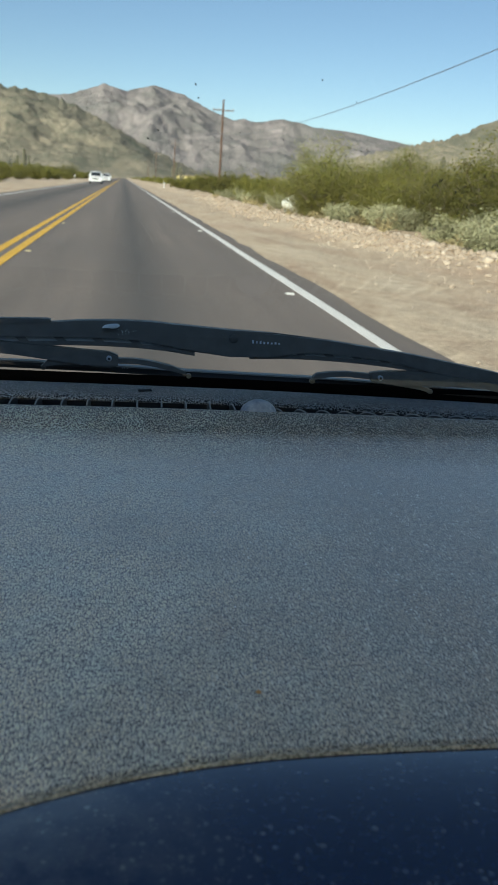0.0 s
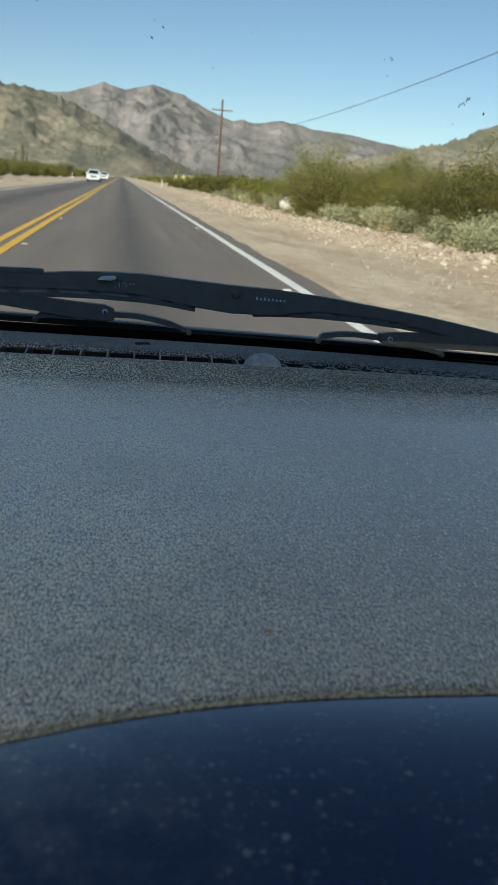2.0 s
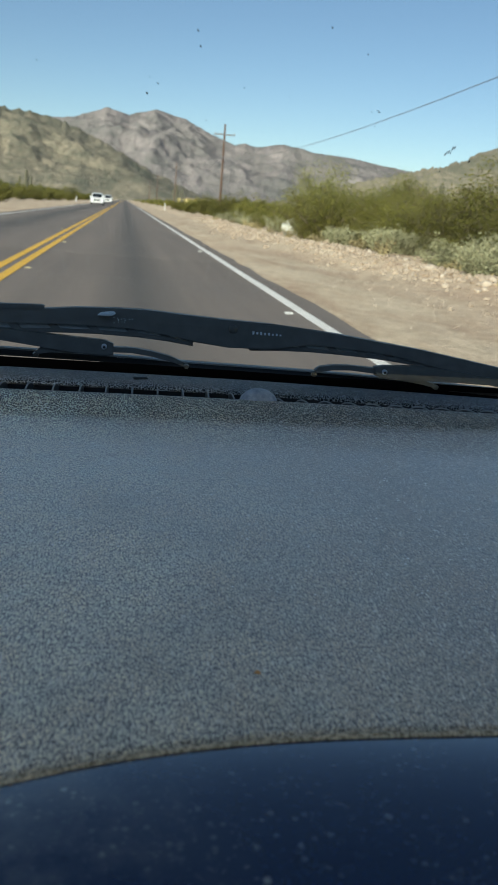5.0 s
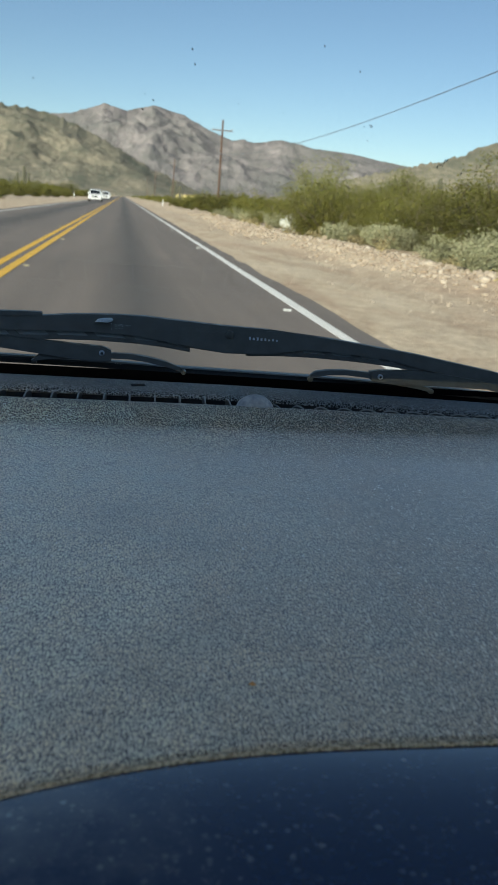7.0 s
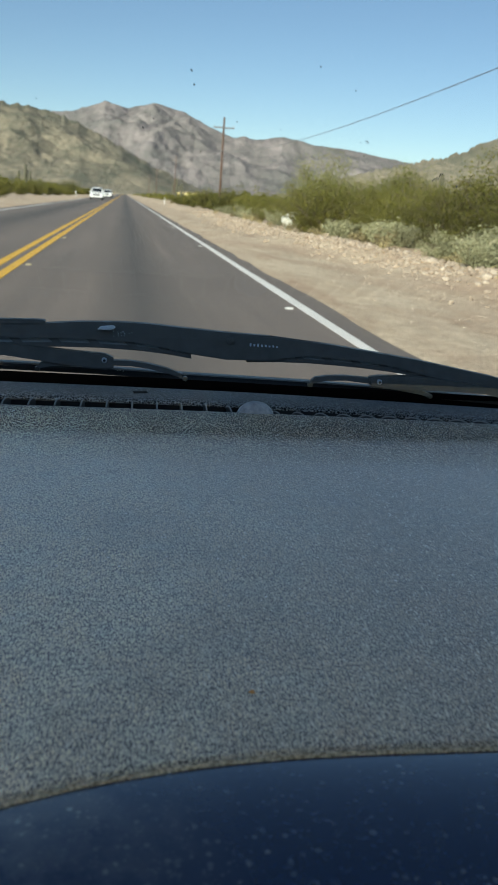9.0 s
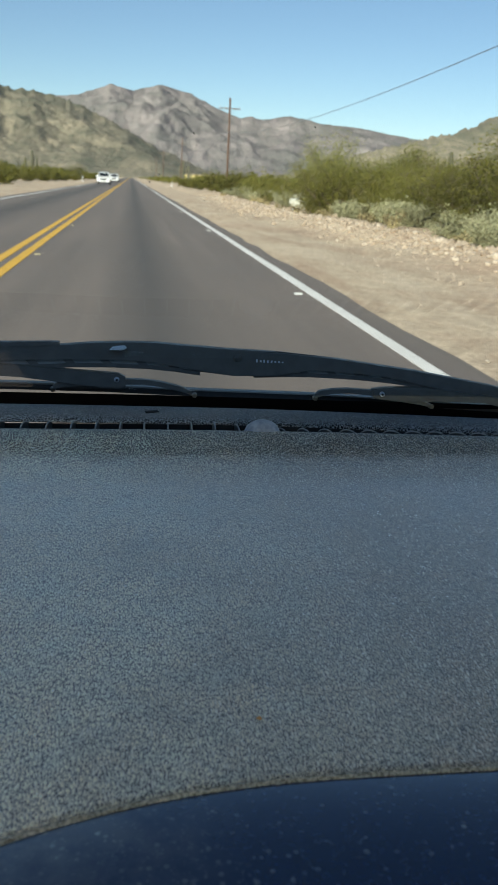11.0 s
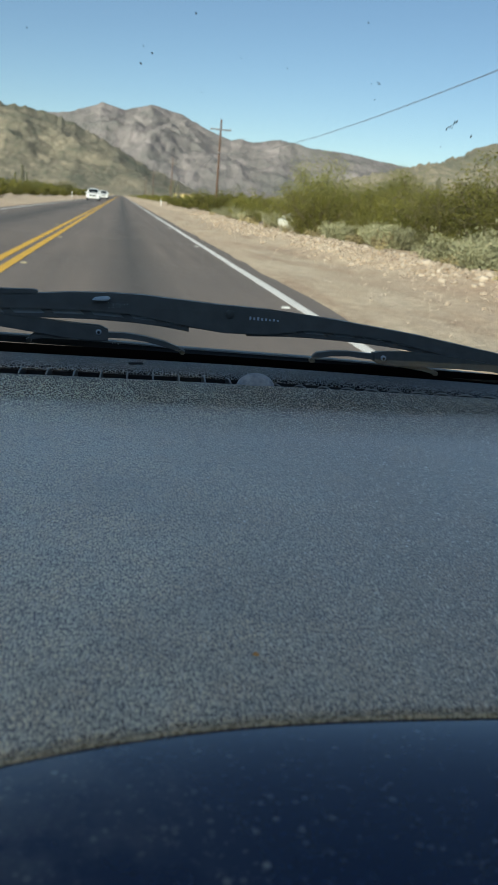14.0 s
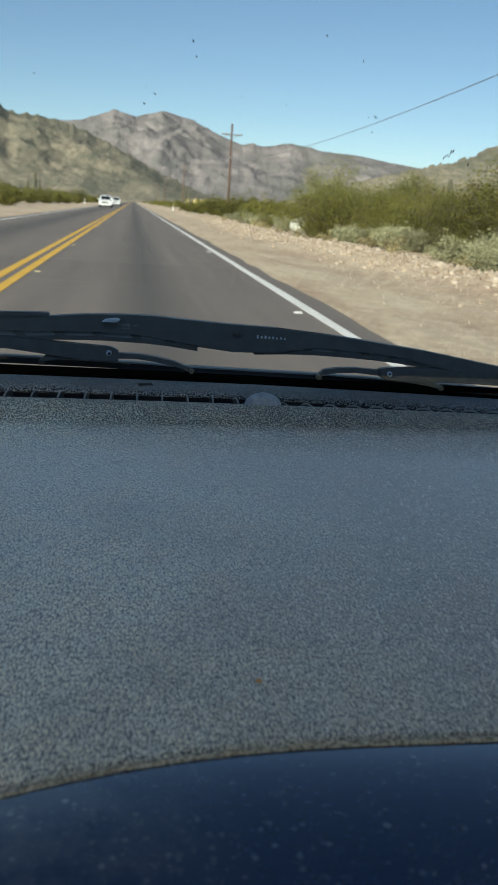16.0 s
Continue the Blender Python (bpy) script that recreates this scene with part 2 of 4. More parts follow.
GLASS = bpy.data.materials.new("windscreen_glass")
GLASS.use_nodes = True
nt = GLASS.node_tree
nt.nodes.remove(nt.nodes["Principled BSDF"])
tr = nt.nodes.new("ShaderNodeBsdfTransparent")
tr.inputs[0].default_value = (0.735, 0.760, 0.752, 1)
gl = nt.nodes.new("ShaderNodeBsdfGlossy")
gl.inputs["Roughness"].default_value = 0.02
fr = nt.nodes.new("ShaderNodeFresnel")
fr.inputs[0].default_value = 1.28
mx = nt.nodes.new("ShaderNodeMixShader")
nt.links.new(fr.outputs[0], mx.inputs[0])
nt.links.new(tr.outputs[0], mx.inputs[1])
nt.links.new(gl.outputs[0], mx.inputs[2])
nt.links.new(mx.outputs[0], nt.nodes["Material Output"].inputs[0])

# asphalt: red-brown chip seal, a dark oil band down the middle of each lane, fine aggregate
ASPHALT, nt, b = material("worn_asphalt", (0.12, 0.105, 0.10), 0.85, 0, 0.35)
v = coords(nt)
sep = nt.nodes.new("ShaderNodeSeparateXYZ")
nt.links.new(v, sep.inputs[0])
streak = noise_of(nt, coords(nt, (1.0, 0.03, 1.0)), 2.6, 5, 0.6)
patch = noise_of(nt, v, 0.12, 4, 0.6)
agg = noise_of(nt, v, 130, 3, 0.7)
tone = ramp(nt, streak, [(0.30, (0.172, 0.147, 0.128)), (0.70, (0.250, 0.206, 0.175))])
tone = blend(nt, ramp(nt, patch, [(0.4, grey(0)), (0.7, grey(0.7))]), tone, (0.172, 0.150, 0.134))


def band(center, half):
    """1 on a lengthwise band of the road, fading to its sides."""
    off = math_of(nt, "ABSOLUTE", math_of(nt, "SUBTRACT", sep.outputs[0], center))
    return math_of(nt, "MAXIMUM", math_of(nt, "SUBTRACT", 1.0, math_of(nt, "DIVIDE", off, half)), 0.0)


oil = math_of(nt, "ADD", band(0.22, 0.62), band(-3.9, 1.1))
oil = math_of(nt, "MULTIPLY", oil, math_of(nt, "ADD", math_of(nt, "MULTIPLY", streak, 0.9), 0.25))
tone = blend(nt, math_of(nt, "MINIMUM", oil, 0.85), tone, (0.078, 0.076, 0.074))
tone = blend(nt, 1.0, tone, ramp(nt, agg, [(0.25, grey(0.65)), (0.75, grey(1.35))]), "MULTIPLY")
nt.links.new(tone, b.inputs["Base Color"])
bumped(nt, b, agg, 0.6, 0.006)


def road_paint(name, color):
    m, nt, b = material(name, color, 0.7)
    v = coords(nt)
    worn = ramp(nt, noise_of(nt, v, 26, 6, 0.7), [(0.28, grey(0.8)), (0.42, grey(0.0))])
    lift = ramp(nt, noise_of(nt, v, 1.3, 4), [(0.3, grey(0.88)), (0.7, grey(1.0))])
    nt.links.new(blend(nt, worn, blend(nt, 1.0, color, lift, "MULTIPLY"), (0.14, 0.12, 0.11)), b.inputs["Base Color"])
    return m


YELLOW = road_paint("yellow_road_paint", (0.84, 0.49, 0.06))
WHITE = road_paint("white_road_paint", (0.90, 0.87, 0.81))
MARKER_Y = material("dusty_yellow_reflector", (0.42, 0.36, 0.22), 0.5)[0]
MARKER_W = material("dusty_white_reflector", (0.65, 0.64, 0.60), 0.5)[0]

# desert soil: pale graded sand by the road, browner dirt and grit farther off
SOIL, nt, b = material("desert_soil", (0.41, 0.31, 0.23), 0.95, 0, 0.2)
v = coords(nt)
big = noise_of(nt, v, 0.22, 5, 0.6)
mid = noise_of(nt, coords(nt, (1.0, 0.30, 1.0)), 0.9, 7, 0.70)
grit = noise_of(nt, v, 16, 6, 0.82)
c = ramp(nt, mid, [(0.32, (0.47, 0.340, 0.235)), (0.48, (0.64, 0.510, 0.360)), (0.68, (0.73, 0.600, 0.440))])
c = blend(nt, ramp(nt, big, [(0.42, grey(0)), (0.66, grey(0.6))]), c, (0.52, 0.370, 0.260))
lumps = noise_of(nt, v, 3.2, 6, 0.72)
c = blend(nt, 1.0, c, ramp(nt, lumps, [(0.36, grey(0.86)), (0.62, grey(1.12))]), "MULTIPLY")
c = blend(nt, 1.0, c, ramp(nt, grit, [(0.30, grey(0.58)), (0.68, grey(1.34))]), "MULTIPLY")
nt.links.new(c, b.inputs["Base Color"])
bumped(nt, b, math_of(nt, "ADD", grit, math_of(nt, "MULTIPLY", lumps, 2.4)), 0.45, 0.05)

STONE, nt, b = material("pale_caliche_stone", (0.5, 0.4, 0.3), 0.95, 0, 0.2)
gi = nt.nodes.new("ShaderNodeNewGeometry")
c = ramp(nt, gi.outputs["Random Per Island"], [(0.0, (0.38, 0.300, 0.220)), (0.8, (0.46, 0.378, 0.290)), (1.0, (0.54, 0.46, 0.365))])
nt.links.new(blend(nt, 1.0, c, ramp(nt, noise_of(nt, coords(nt), 18, 5), [(0.3, grey(0.75)), (0.7, grey(1.15))]), "MULTIPLY"), b.inputs["Base Color"])
bumped(nt, b, noise_of(nt, coords(nt), 30, 4), 0.5, 0.02)

PALEROCK, nt, b = material("pale_pitted_rock", (0.55, 0.54, 0.46), 0.95, 0, 0.2)
c = ramp(nt, noise_of(nt, coords(nt), 3.0, 6, 0.65), [(0.36, (0.20, 0.20, 0.16)), (0.46, (0.50, 0.50, 0.42)), (0.70, (0.66, 0.65, 0.57))])
nt.links.new(c, b.inputs["Base Color"])
bumped(nt, b, noise_of(nt, coords(nt), 12, 5), 0.7, 0.05)


def hill_rock(name, warm, dark, scrub, k):
    """Dry rock with scree, darker outcrops and scattered desert scrub."""
    m, nt, b = material(name, warm, 0.95, 0, 0.15)
    v = coords(nt, (1.0, 0.32, 1.6))
    big = noise_of(nt, v, 0.0045 * k, 7, 0.62, 0.4)
    mid = noise_of(nt, v, 0.020 * k, 7, 0.68)
    dots = noise_of(nt, v, 0.085 * k, 4, 0.7)
    c = ramp(nt, big, [(0.34, dark), (0.50, warm), (0.68, tuple(min(1, 1.25 * q) for q in warm))])
    c = blend(nt, ramp(nt, mid, [(0.42, grey(0)), (0.66, grey(0.75))]), c, dark)
    c = blend(nt, ramp(nt, dots, [(0.43, grey(0)), (0.62, grey(0.62))]), c, scrub)
    swathe = noise_of(nt, coords(nt, (1.0, 0.45, 1.3)), 0.0075 * k, 5, 0.6, 0.8)
    c = blend(nt, ramp(nt, swathe, [(0.36, grey(0.75)), (0.50, grey(0.0))]), c, tuple(0.5 * (p_ + q_) for p_, q_ in zip(dark, scrub)))
    c = blend(nt, ramp(nt, swathe, [(0.56, grey(0.0)), (0.68, grey(0.45))]), c, tuple(min(1, 1.35 * q_) for q_ in warm))
    nt.links.new(c, b.inputs["Base Color"])
    bumped(nt, b, math_of(nt, "ADD", mid, math_of(nt, "MULTIPLY", dots, 0.3)), 0.5, 25 / k)
    return m


# Distance haze is put into the far rock as a cooler, greyer colour.
ROCK_FAR = hill_rock("hazed_far_range_rock", (0.300, 0.262, 0.252), (0.192, 0.178, 0.172), (0.158, 0.166, 0.146), 1.0)
ROCK_NEAR = hill_rock("near_hill_rock", (0.335, 0.285, 0.205), (0.170, 0.162, 0.126), (0.112, 0.124, 0.088), 1.7)


def leafy(name, a, b_, dry, glow=0.38):
    m, nt, b = material(name, a, 0.75, 0, 0.3)
    gi = nt.nodes.new("ShaderNodeNewGeometry")
    oi = nt.nodes.new("ShaderNodeObjectInfo")
    c = ramp(nt, gi.outputs["Random Per Island"], [(0.0, b_), (0.55, a), (0.93, a), (1.0, dry)])
    lift = ramp(nt, oi.outputs["Random"], [(0.0, grey(0.62)), (1.0, grey(1.28))])
    c = blend(nt, 1.0, c, lift, "MULTIPLY")
    nt.links.new(c, b.inputs["Base Color"])
    tl = nt.nodes.new("ShaderNodeBsdfTranslucent")
    nt.links.new(c, tl.inputs[0])
    mx = nt.nodes.new("ShaderNodeMixShader")
    mx.inputs[0].default_value = glow
    nt.links.new(b.outputs[0], mx.inputs[1])
    nt.links.new(tl.outputs[0], mx.inputs[2])
    nt.links.new(mx.outputs[0], nt.nodes["Material Output"].inputs[0])
    return m


CREOSOTE = leafy("creosote_leaf", (0.205, 0.195, 0.042), (0.115, 0.122, 0.030), (0.26, 0.225, 0.075))
PALOVERDE = leafy("palo_verde_twig", (0.270, 0.270, 0.080), (0.150, 0.165, 0.052), (0.42, 0.37, 0.16))
BRITTLE = leafy("brittlebush_leaf", (0.360, 0.355, 0.205), (0.290, 0.290, 0.160), (0.44, 0.39, 0.24), 0.15)
STRAW = leafy("dry_grass_blade", (0.46, 0.38, 0.19), (0.34, 0.28, 0.14), (0.55, 0.47, 0.28), 0.2)
DRY = leafy("dead_twig", (0.20, 0.155, 0.12), (0.13, 0.10, 0.08), (0.28, 0.22, 0.17), 0.1)
BARK, nt, b = material("grey_brown_bark", (0.11, 0.085, 0.06), 0.9)
nt.links.new(ramp(nt, noise_of(nt, coords(nt, (1, 1, 0.2)), 20, 4), [(0.3, (0.07, 0.055, 0.04)), (0.7, (0.17, 0.135, 0.10))]), b.inputs["Base Color"])
CACTUS, nt, b = material("saguaro_skin", (0.10, 0.115, 0.06), 0.8)
nt.links.new(ramp(nt, noise_of(nt, coords(nt), 3, 4), [(0.3, (0.070, 0.072, 0.045)), (0.75, (0.14, 0.13, 0.085))]), b.inputs["Base Color"])
POLEWOOD, nt, b = material("creosoted_pole_wood", (0.16, 0.08, 0.05), 0.85)
v = coords(nt, (6, 6, 0.5))
nt.links.new(ramp(nt, noise_of(nt, v, 3, 6), [(0.3, (0.070, 0.045, 0.034)), (0.7, (0.150, 0.092, 0.064))]), b.inputs["Base Color"])
bumped(nt, b, noise_of(nt, v, 8, 4), 0.6, 0.01)
ARMWOOD = material("weathered_crossarm_wood", (0.15, 0.12, 0.10), 0.9)[0]
PORCELAIN = material("grey_porcelain", (0.36, 0.37, 0.38), 0.3)[0]
CABLE = material("black_cable", (0.14, 0.16, 0.18), 0.6)[0]
CARPAINT = material("white_car_paint", (0.78, 0.78, 0.76), 0.25)[0]
DARKPAINT = material("dark_blue_car_paint", (0.02, 0.03, 0.06), 0.25)[0]
CARGLASS = material("dark_car_glass", (0.02, 0.025, 0.03), 0.08)[0]
TYRE = material("tyre_rubber", (0.02, 0.02, 0.02), 0.9)[0]
CHROME = material("chrome_trim", (0.6, 0.6, 0.6), 0.2, 1.0)[0]
LENS = material("clear_headlight_lens", (0.7, 0.72, 0.74), 0.1)[0]
STUCCO, nt, b = material("pale_yellow_stucco", (0.70, 0.60, 0.26), 0.9)
bumped(nt, b, noise_of(nt, coords(nt), 12, 4), 0.4, 0.02)
ROOFTILE = material("tan_roofing", (0.38, 0.31, 0.22), 0.9)[0]
POSTWHITE = material("white_post_plastic", (0.7, 0.7, 0.68), 0.6)[0]


# ---- mesh helpers ----
def mesh_of(name, verts, faces, mat, smooth=False):
    me = bpy.data.meshes.new(name)
    me.from_pydata([tuple(map(float, p)) for p in verts], [], [tuple(map(int, f)) for f in faces])
    me.materials.append(mat)
    if smooth:
        me.polygons.foreach_set("use_smooth", [True] * len(me.polygons))
    me.update()
    return me


def part(name, me, parent=None, label=""):
    ob = new(name, me)
    if parent is not None:
        ob.parent = parent
    if label:
        ob["label"] = label
    return ob


def thing(name, label, category, at=(0, 0, 0), group="", kind=""):
    ob = new(name)
    ob.matrix_basis = pose(*at)
    ob.empty_display_size = 0.1
    return tagged(ob, label, category, group, kind)


def to_mesh(bm, name, mat, smooth=False):
    bmesh.ops.recalc_face_normals(bm, faces=bm.faces)
    me = bpy.data.meshes.new(name)
    bm.to_mesh(me)
    bm.free()
    me.materials.append(mat)
    if smooth:
        me.polygons.foreach_set("use_smooth", [True] * len(me.polygons))
    return me


def box(name, size, mat, at=(0, 0, 0), bevel=0.0, turn=0.0):
    bm = bmesh.new()
    bmesh.ops.create_cube(bm, size=1, matrix=Matrix.Translation(at) @ Matrix.Rotation(turn, 4, "Z") @ Matrix.Diagonal((*size, 1)))
    if bevel:
        bmesh.ops.bevel(bm, geom=bm.edges[:], offset=bevel, segments=2, affect="EDGES")
    return to_mesh(bm, name, mat)


def leaning(z):
    """How far a plate of the wiper leans away at that height, as the glass does."""
    return 0.45 * (z - 0.950)


def plate(name, outline, y0, y1, mat, bevel=0.0012):
    """An outline in x and z, given depth from y0 to y1, its edges rounded."""
    bm = bmesh.new()
    front = [bm.verts.new((x, y0 + leaning(z), z)) for x, z in outline]
    back = [bm.verts.new((x, y1 + leaning(z), z)) for x, z in outline]
    n = len(outline)
    bm.faces.new(front)
    bm.faces.new(back[::-1])
    for i in range(n):
        bm.faces.new((front[i], back[i], back[(i + 1) % n], front[(i + 1) % n]))
    if bevel:
        rim = [e for e in bm.edges if abs(abs(e.verts[0].co.y - e.verts[1].co.y) - (y1 - y0)) > 1e-5 or abs(e.verts[0].co.x - e.verts[1].co.x) > 1e-6]
        bmesh.ops.bevel(bm, geom=rim, offset=bevel, segments=2, affect="EDGES")
    return to_mesh(bm, name, mat)


def tube_data(path, radii, sides=6):
    """Vertices and faces of a tapered tube along a path."""
    vs, fs = [], []
    path = [Vector(p) for p in path]
    for i, p in enumerate(path):
        d = (path[min(i + 1, len(path) - 1)] - path[max(i - 1, 0)]).normalized()
        a = d.cross(Vector((0.31, 0.87, 0.39))).normalized()
        c = d.cross(a)
        for k in range(sides):
            w = 2 * math.pi * k / sides
            vs.append(p + radii[i] * (math.cos(w) * a + math.sin(w) * c))
    for i in range(len(path) - 1):
        for k in range(sides):
            m, q = i * sides + k, i * sides + (k + 1) % sides
            fs.append((m, q, q + sides, m + sides))
    fs.append(tuple(range(sides))[::-1])
    fs.append(tuple(range(len(vs) - sides, len(vs))))
    return vs, fs


def tube(name, path, radii, mat, sides=6):
    vs, fs = tube_data(path, radii, sides)
    return mesh_of(name, vs, fs, mat, True)


def joined(name, pieces, mat, smooth=False):
    vs, fs = [], []
    for v_, f_ in pieces:
        o = len(vs)
        vs += list(v_)
        fs += [tuple(i + o for i in f) for f in f_]
    return mesh_of(name, vs, fs, mat, smooth)


def between(points, x):
    """The value at x on a polyline of (x, value), smoothed."""
    if x <= points[0][0]:
        return points[0][1]
    for (a, p), (c, q) in zip(points, points[1:]):
        if x <= c:
            s = (x - a) / (c - a)
            return p + (q - p) * s
    return points[-1][1]


# ---- ground, road ----
ROAD_L, ROAD_R = -6.15, 2.50


def ground_z(x, y):
    """Height of the desert floor."""
    z = -0.06
    if x > ROAD_R:
        d = x - ROAD_R
        z += 0.03 * min(d, 1.0) - 0.05 * min(max(d - 1.0, 0), 2) / 2
        z += 0.20 * math.exp(-((x - 7.0 - 0.5 * math.sin(y * 0.11)) / 0.9) ** 2) + 0.10 * min(max(x - 7, 0), 6) / 6
    elif x < ROAD_L:
        d = ROAD_L - x
        z += 0.05 * min(d, 6) / 6
    far = min(1.0, max(0.0, (max(x - ROAD_R, ROAD_L - x) - 0.3) / 2.5))
    if far > 0 and y < 700:
        z += far * (0.05 * noise.noise((x * 0.9, y * 0.45, 1.7)) + 0.05 * noise.noise((x * 2.7, y * 1.6, 4.2)) + 0.14 * noise.noise((x * 0.16, y * 0.12, 8.0)))
    return z


xs = [-4500, -2500, -1200, -500, -200, -100, -60, -40, -30, -24, -20, -17, -14, -12, -10, -9, -8, -7.2, -6.6, ROAD_L, -2, ROAD_R]
xs += [ROAD_R + 0.22 * i for i in range(1, 46)] + [13.5, 14.5, 16, 18, 21, 25, 30, 40, 60, 100, 200, 500, 1200, 2500, 4500]
ys = [-300, -100, -40, -10, 0, 4] + [6 + 0.4 * i for i in range(90)] + [42 * 1.035 ** i for i in range(1, 138)] + [4900]
verts = [(x, y, ground_z(x, y)) for y in ys for x in xs]
nx = len(xs)
faces = [(j * nx + i, j * nx + i + 1, (j + 1) * nx + i + 1, (j + 1) * nx + i) for j in range(len(ys) - 1) for i in range(nx - 1)]
tagged(new("ground", mesh_of("ground", verts, faces, SOIL, True)), "pale tan desert soil with grit and tyre-smoothed sand", "ground", kind="structure")


def strip(name, x0, x1, y0, y1, z, thick, mat, label, category, wobble=0.0, step=4.0):
    """A long flat slab on the ground with slightly uneven sides."""
    vs, fs = [], []
    n = int((y1 - y0) / step) + 1
    for i in range(n + 1):
        y = y0 + (y1 - y0) * i / n
        a = wobble * noise.noise((x0 * 3.1, y * 0.9, 2.2)) if y < 150 else 0
        c = wobble * noise.noise((x1 * 5.3, y * 0.9, 6.1)) if y < 150 else 0
        vs += [(x0 + a, y, z - thick), (x0 + a, y, z), (x1 + c, y, z), (x1 + c, y, z - thick)]
    for i in range(n):
        o = 4 * i
        fs += [(o, o + 4, o + 5, o + 1), (o + 1, o + 5, o + 6, o + 2), (o + 2, o + 6, o + 7, o + 3)]
    return tagged(new(name, mesh_of(name, vs, fs, mat)), label, category, kind="structure")


strip("road", ROAD_L, ROAD_R, -60, 2300, 0.0, 0.08, ASPHALT, "worn reddish-grey two-lane asphalt road with dark lane bands", "road", 0.10, 1.2)
strip("center_line", -1.93, -1.79, -60, 2000, 0.004, 0.004, YELLOW, "worn double yellow centre line paint", "road marking", 0.012)
strip("center_line", -1.67, -1.53, -60, 2000, 0.004, 0.004, YELLOW, "worn double yellow centre line paint", "road marking", 0.012)
strip("edge_line", 2.075, 2.205, -60, 2000, 0.004, 0.004, WHITE, "worn white edge line along the sandy shoulder", "road marking", 0.02)
strip("edge_line", -5.72, -5.58, -60, 2000, 0.004, 0.004, WHITE, "worn white edge line on the far side", "road marking", 0.02)


def marker(mat, label, at):
    """A raised pavement marker with sloping faces."""
    w, d, h = 0.05, 0.045, 0.018
    vs = [(-w, -d, 0), (w, -d, 0), (w, d, 0), (-w, d, 0), (-w * 0.8, -d * 0.4, h), (w * 0.8, -d * 0.4, h), (w * 0.8, d * 0.4, h), (-w * 0.8, d * 0.4, h)]
    fs = [(3, 2, 1, 0), (4, 5, 6, 7), (0, 1, 5, 4), (1, 2, 6, 5), (2, 3, 7, 6), (3, 0, 4, 7)]
    ob = new("pavement_marker", mesh_of("pavement_marker", vs, fs, mat))
    ob.matrix_basis = pose(*at)
    return tagged(ob, label, "road marker", "raised markers along the road")


mk = marker(MARKER_Y, "dusty yellow raised reflector beside the centre line", (-1.42, 13.2, 0.001))
for k in range(1, 7):
    copy_thing(mk, pose(-1.42 if k % 2 else -2.05, 13.2 + 8.0 * k, 0.001))
mk = marker(MARKER_W, "dusty white raised reflector beside the edge line", (1.94, 9.5, 0.001))
for k in range(1, 6):
    copy_thing(mk, pose(1.94, 9.5 + 12.0 * k, 0.001))


# ---- hills and mountains ----
def hills(name, label, mat, skyline, az0, az1, base, crest, seed, cols, rows_, spur, rough_):
    """A range: its crest follows the skyline (azimuth, elevation in degrees), with spurs and gullies down to its foot."""
    vs, fs = [], []
    for j in range(rows_ + 1):
        s = j / rows_
        back = s > 0.86
        u = min(s / 0.86, 1.0)
        for i in range(cols + 1):
            az = az0 + (az1 - az0) * i / cols
            jag = rough_ * noise.fractal((az * 1.3, seed, 0), 0.8, 2.1, 6) + 0.6 * rough_ * noise.fractal((az * 6.0, seed, 3), 0.8, 2.1, 4)
            el = max(between(skyline, az) + jag * min(1, between(skyline, az) / 2) * u ** 14, 0)
            wav = 0.18 * noise.noise((az * 0.22, seed, 5)) + 0.07 * noise.noise((az * 0.7, seed, 9))
            dist = base + (crest - base) * (u + wav * u * (1 - 0.3 * u)) + (900 * (s - 0.86) / 0.14 if back else 0)
            top = (base + (crest - base) * (1 + wav * 0.7)) * math.tan(radians(el)) + 1.12 * (el > 0)
            r = radians(az)
            px_, py_ = dist * math.sin(r) / spur, dist * math.cos(r) / spur
            sway = 0.35 * noise.noise((px_ * 0.7, py_ * 0.7, seed + 2))
            g = noise.ridged_multi_fractal((px_ + sway, py_ * 0.8 - sway, seed), 1.05, 2.05, 6, 1.0, 2.0) - 1.25
            g2 = noise.fractal((px_ * 3.1, py_ * 3.1, seed + 4), 0.7, 2.1, 5)
            mid_ = math.sin(math.pi * min(max(u, 0.0), 1.0)) ** 0.7
            h = top * (max(u, 0) ** 1.1 + mid_ * (0.30 * g + 0.13 * g2) * (0.3 + 0.7 * u))
            if back:
                h = top * (1 - (s - 0.86) / 0.14 * 0.6)
            h = max(h, -3 if j == 0 else -1.5)
            if j == 0:
                h = -2
            vs.append((dist * math.sin(r), dist * math.cos(r), h))
    w = cols + 1
    for j in range(rows_):
        for i in range(cols):
            fs.append((j * w + i, j * w + i + 1, (j + 1) * w + i + 1, (j + 1) * w + i))
    return tagged(new(name, mesh_of(name, vs, fs, mat, True)), label, "mountain", kind="structure")


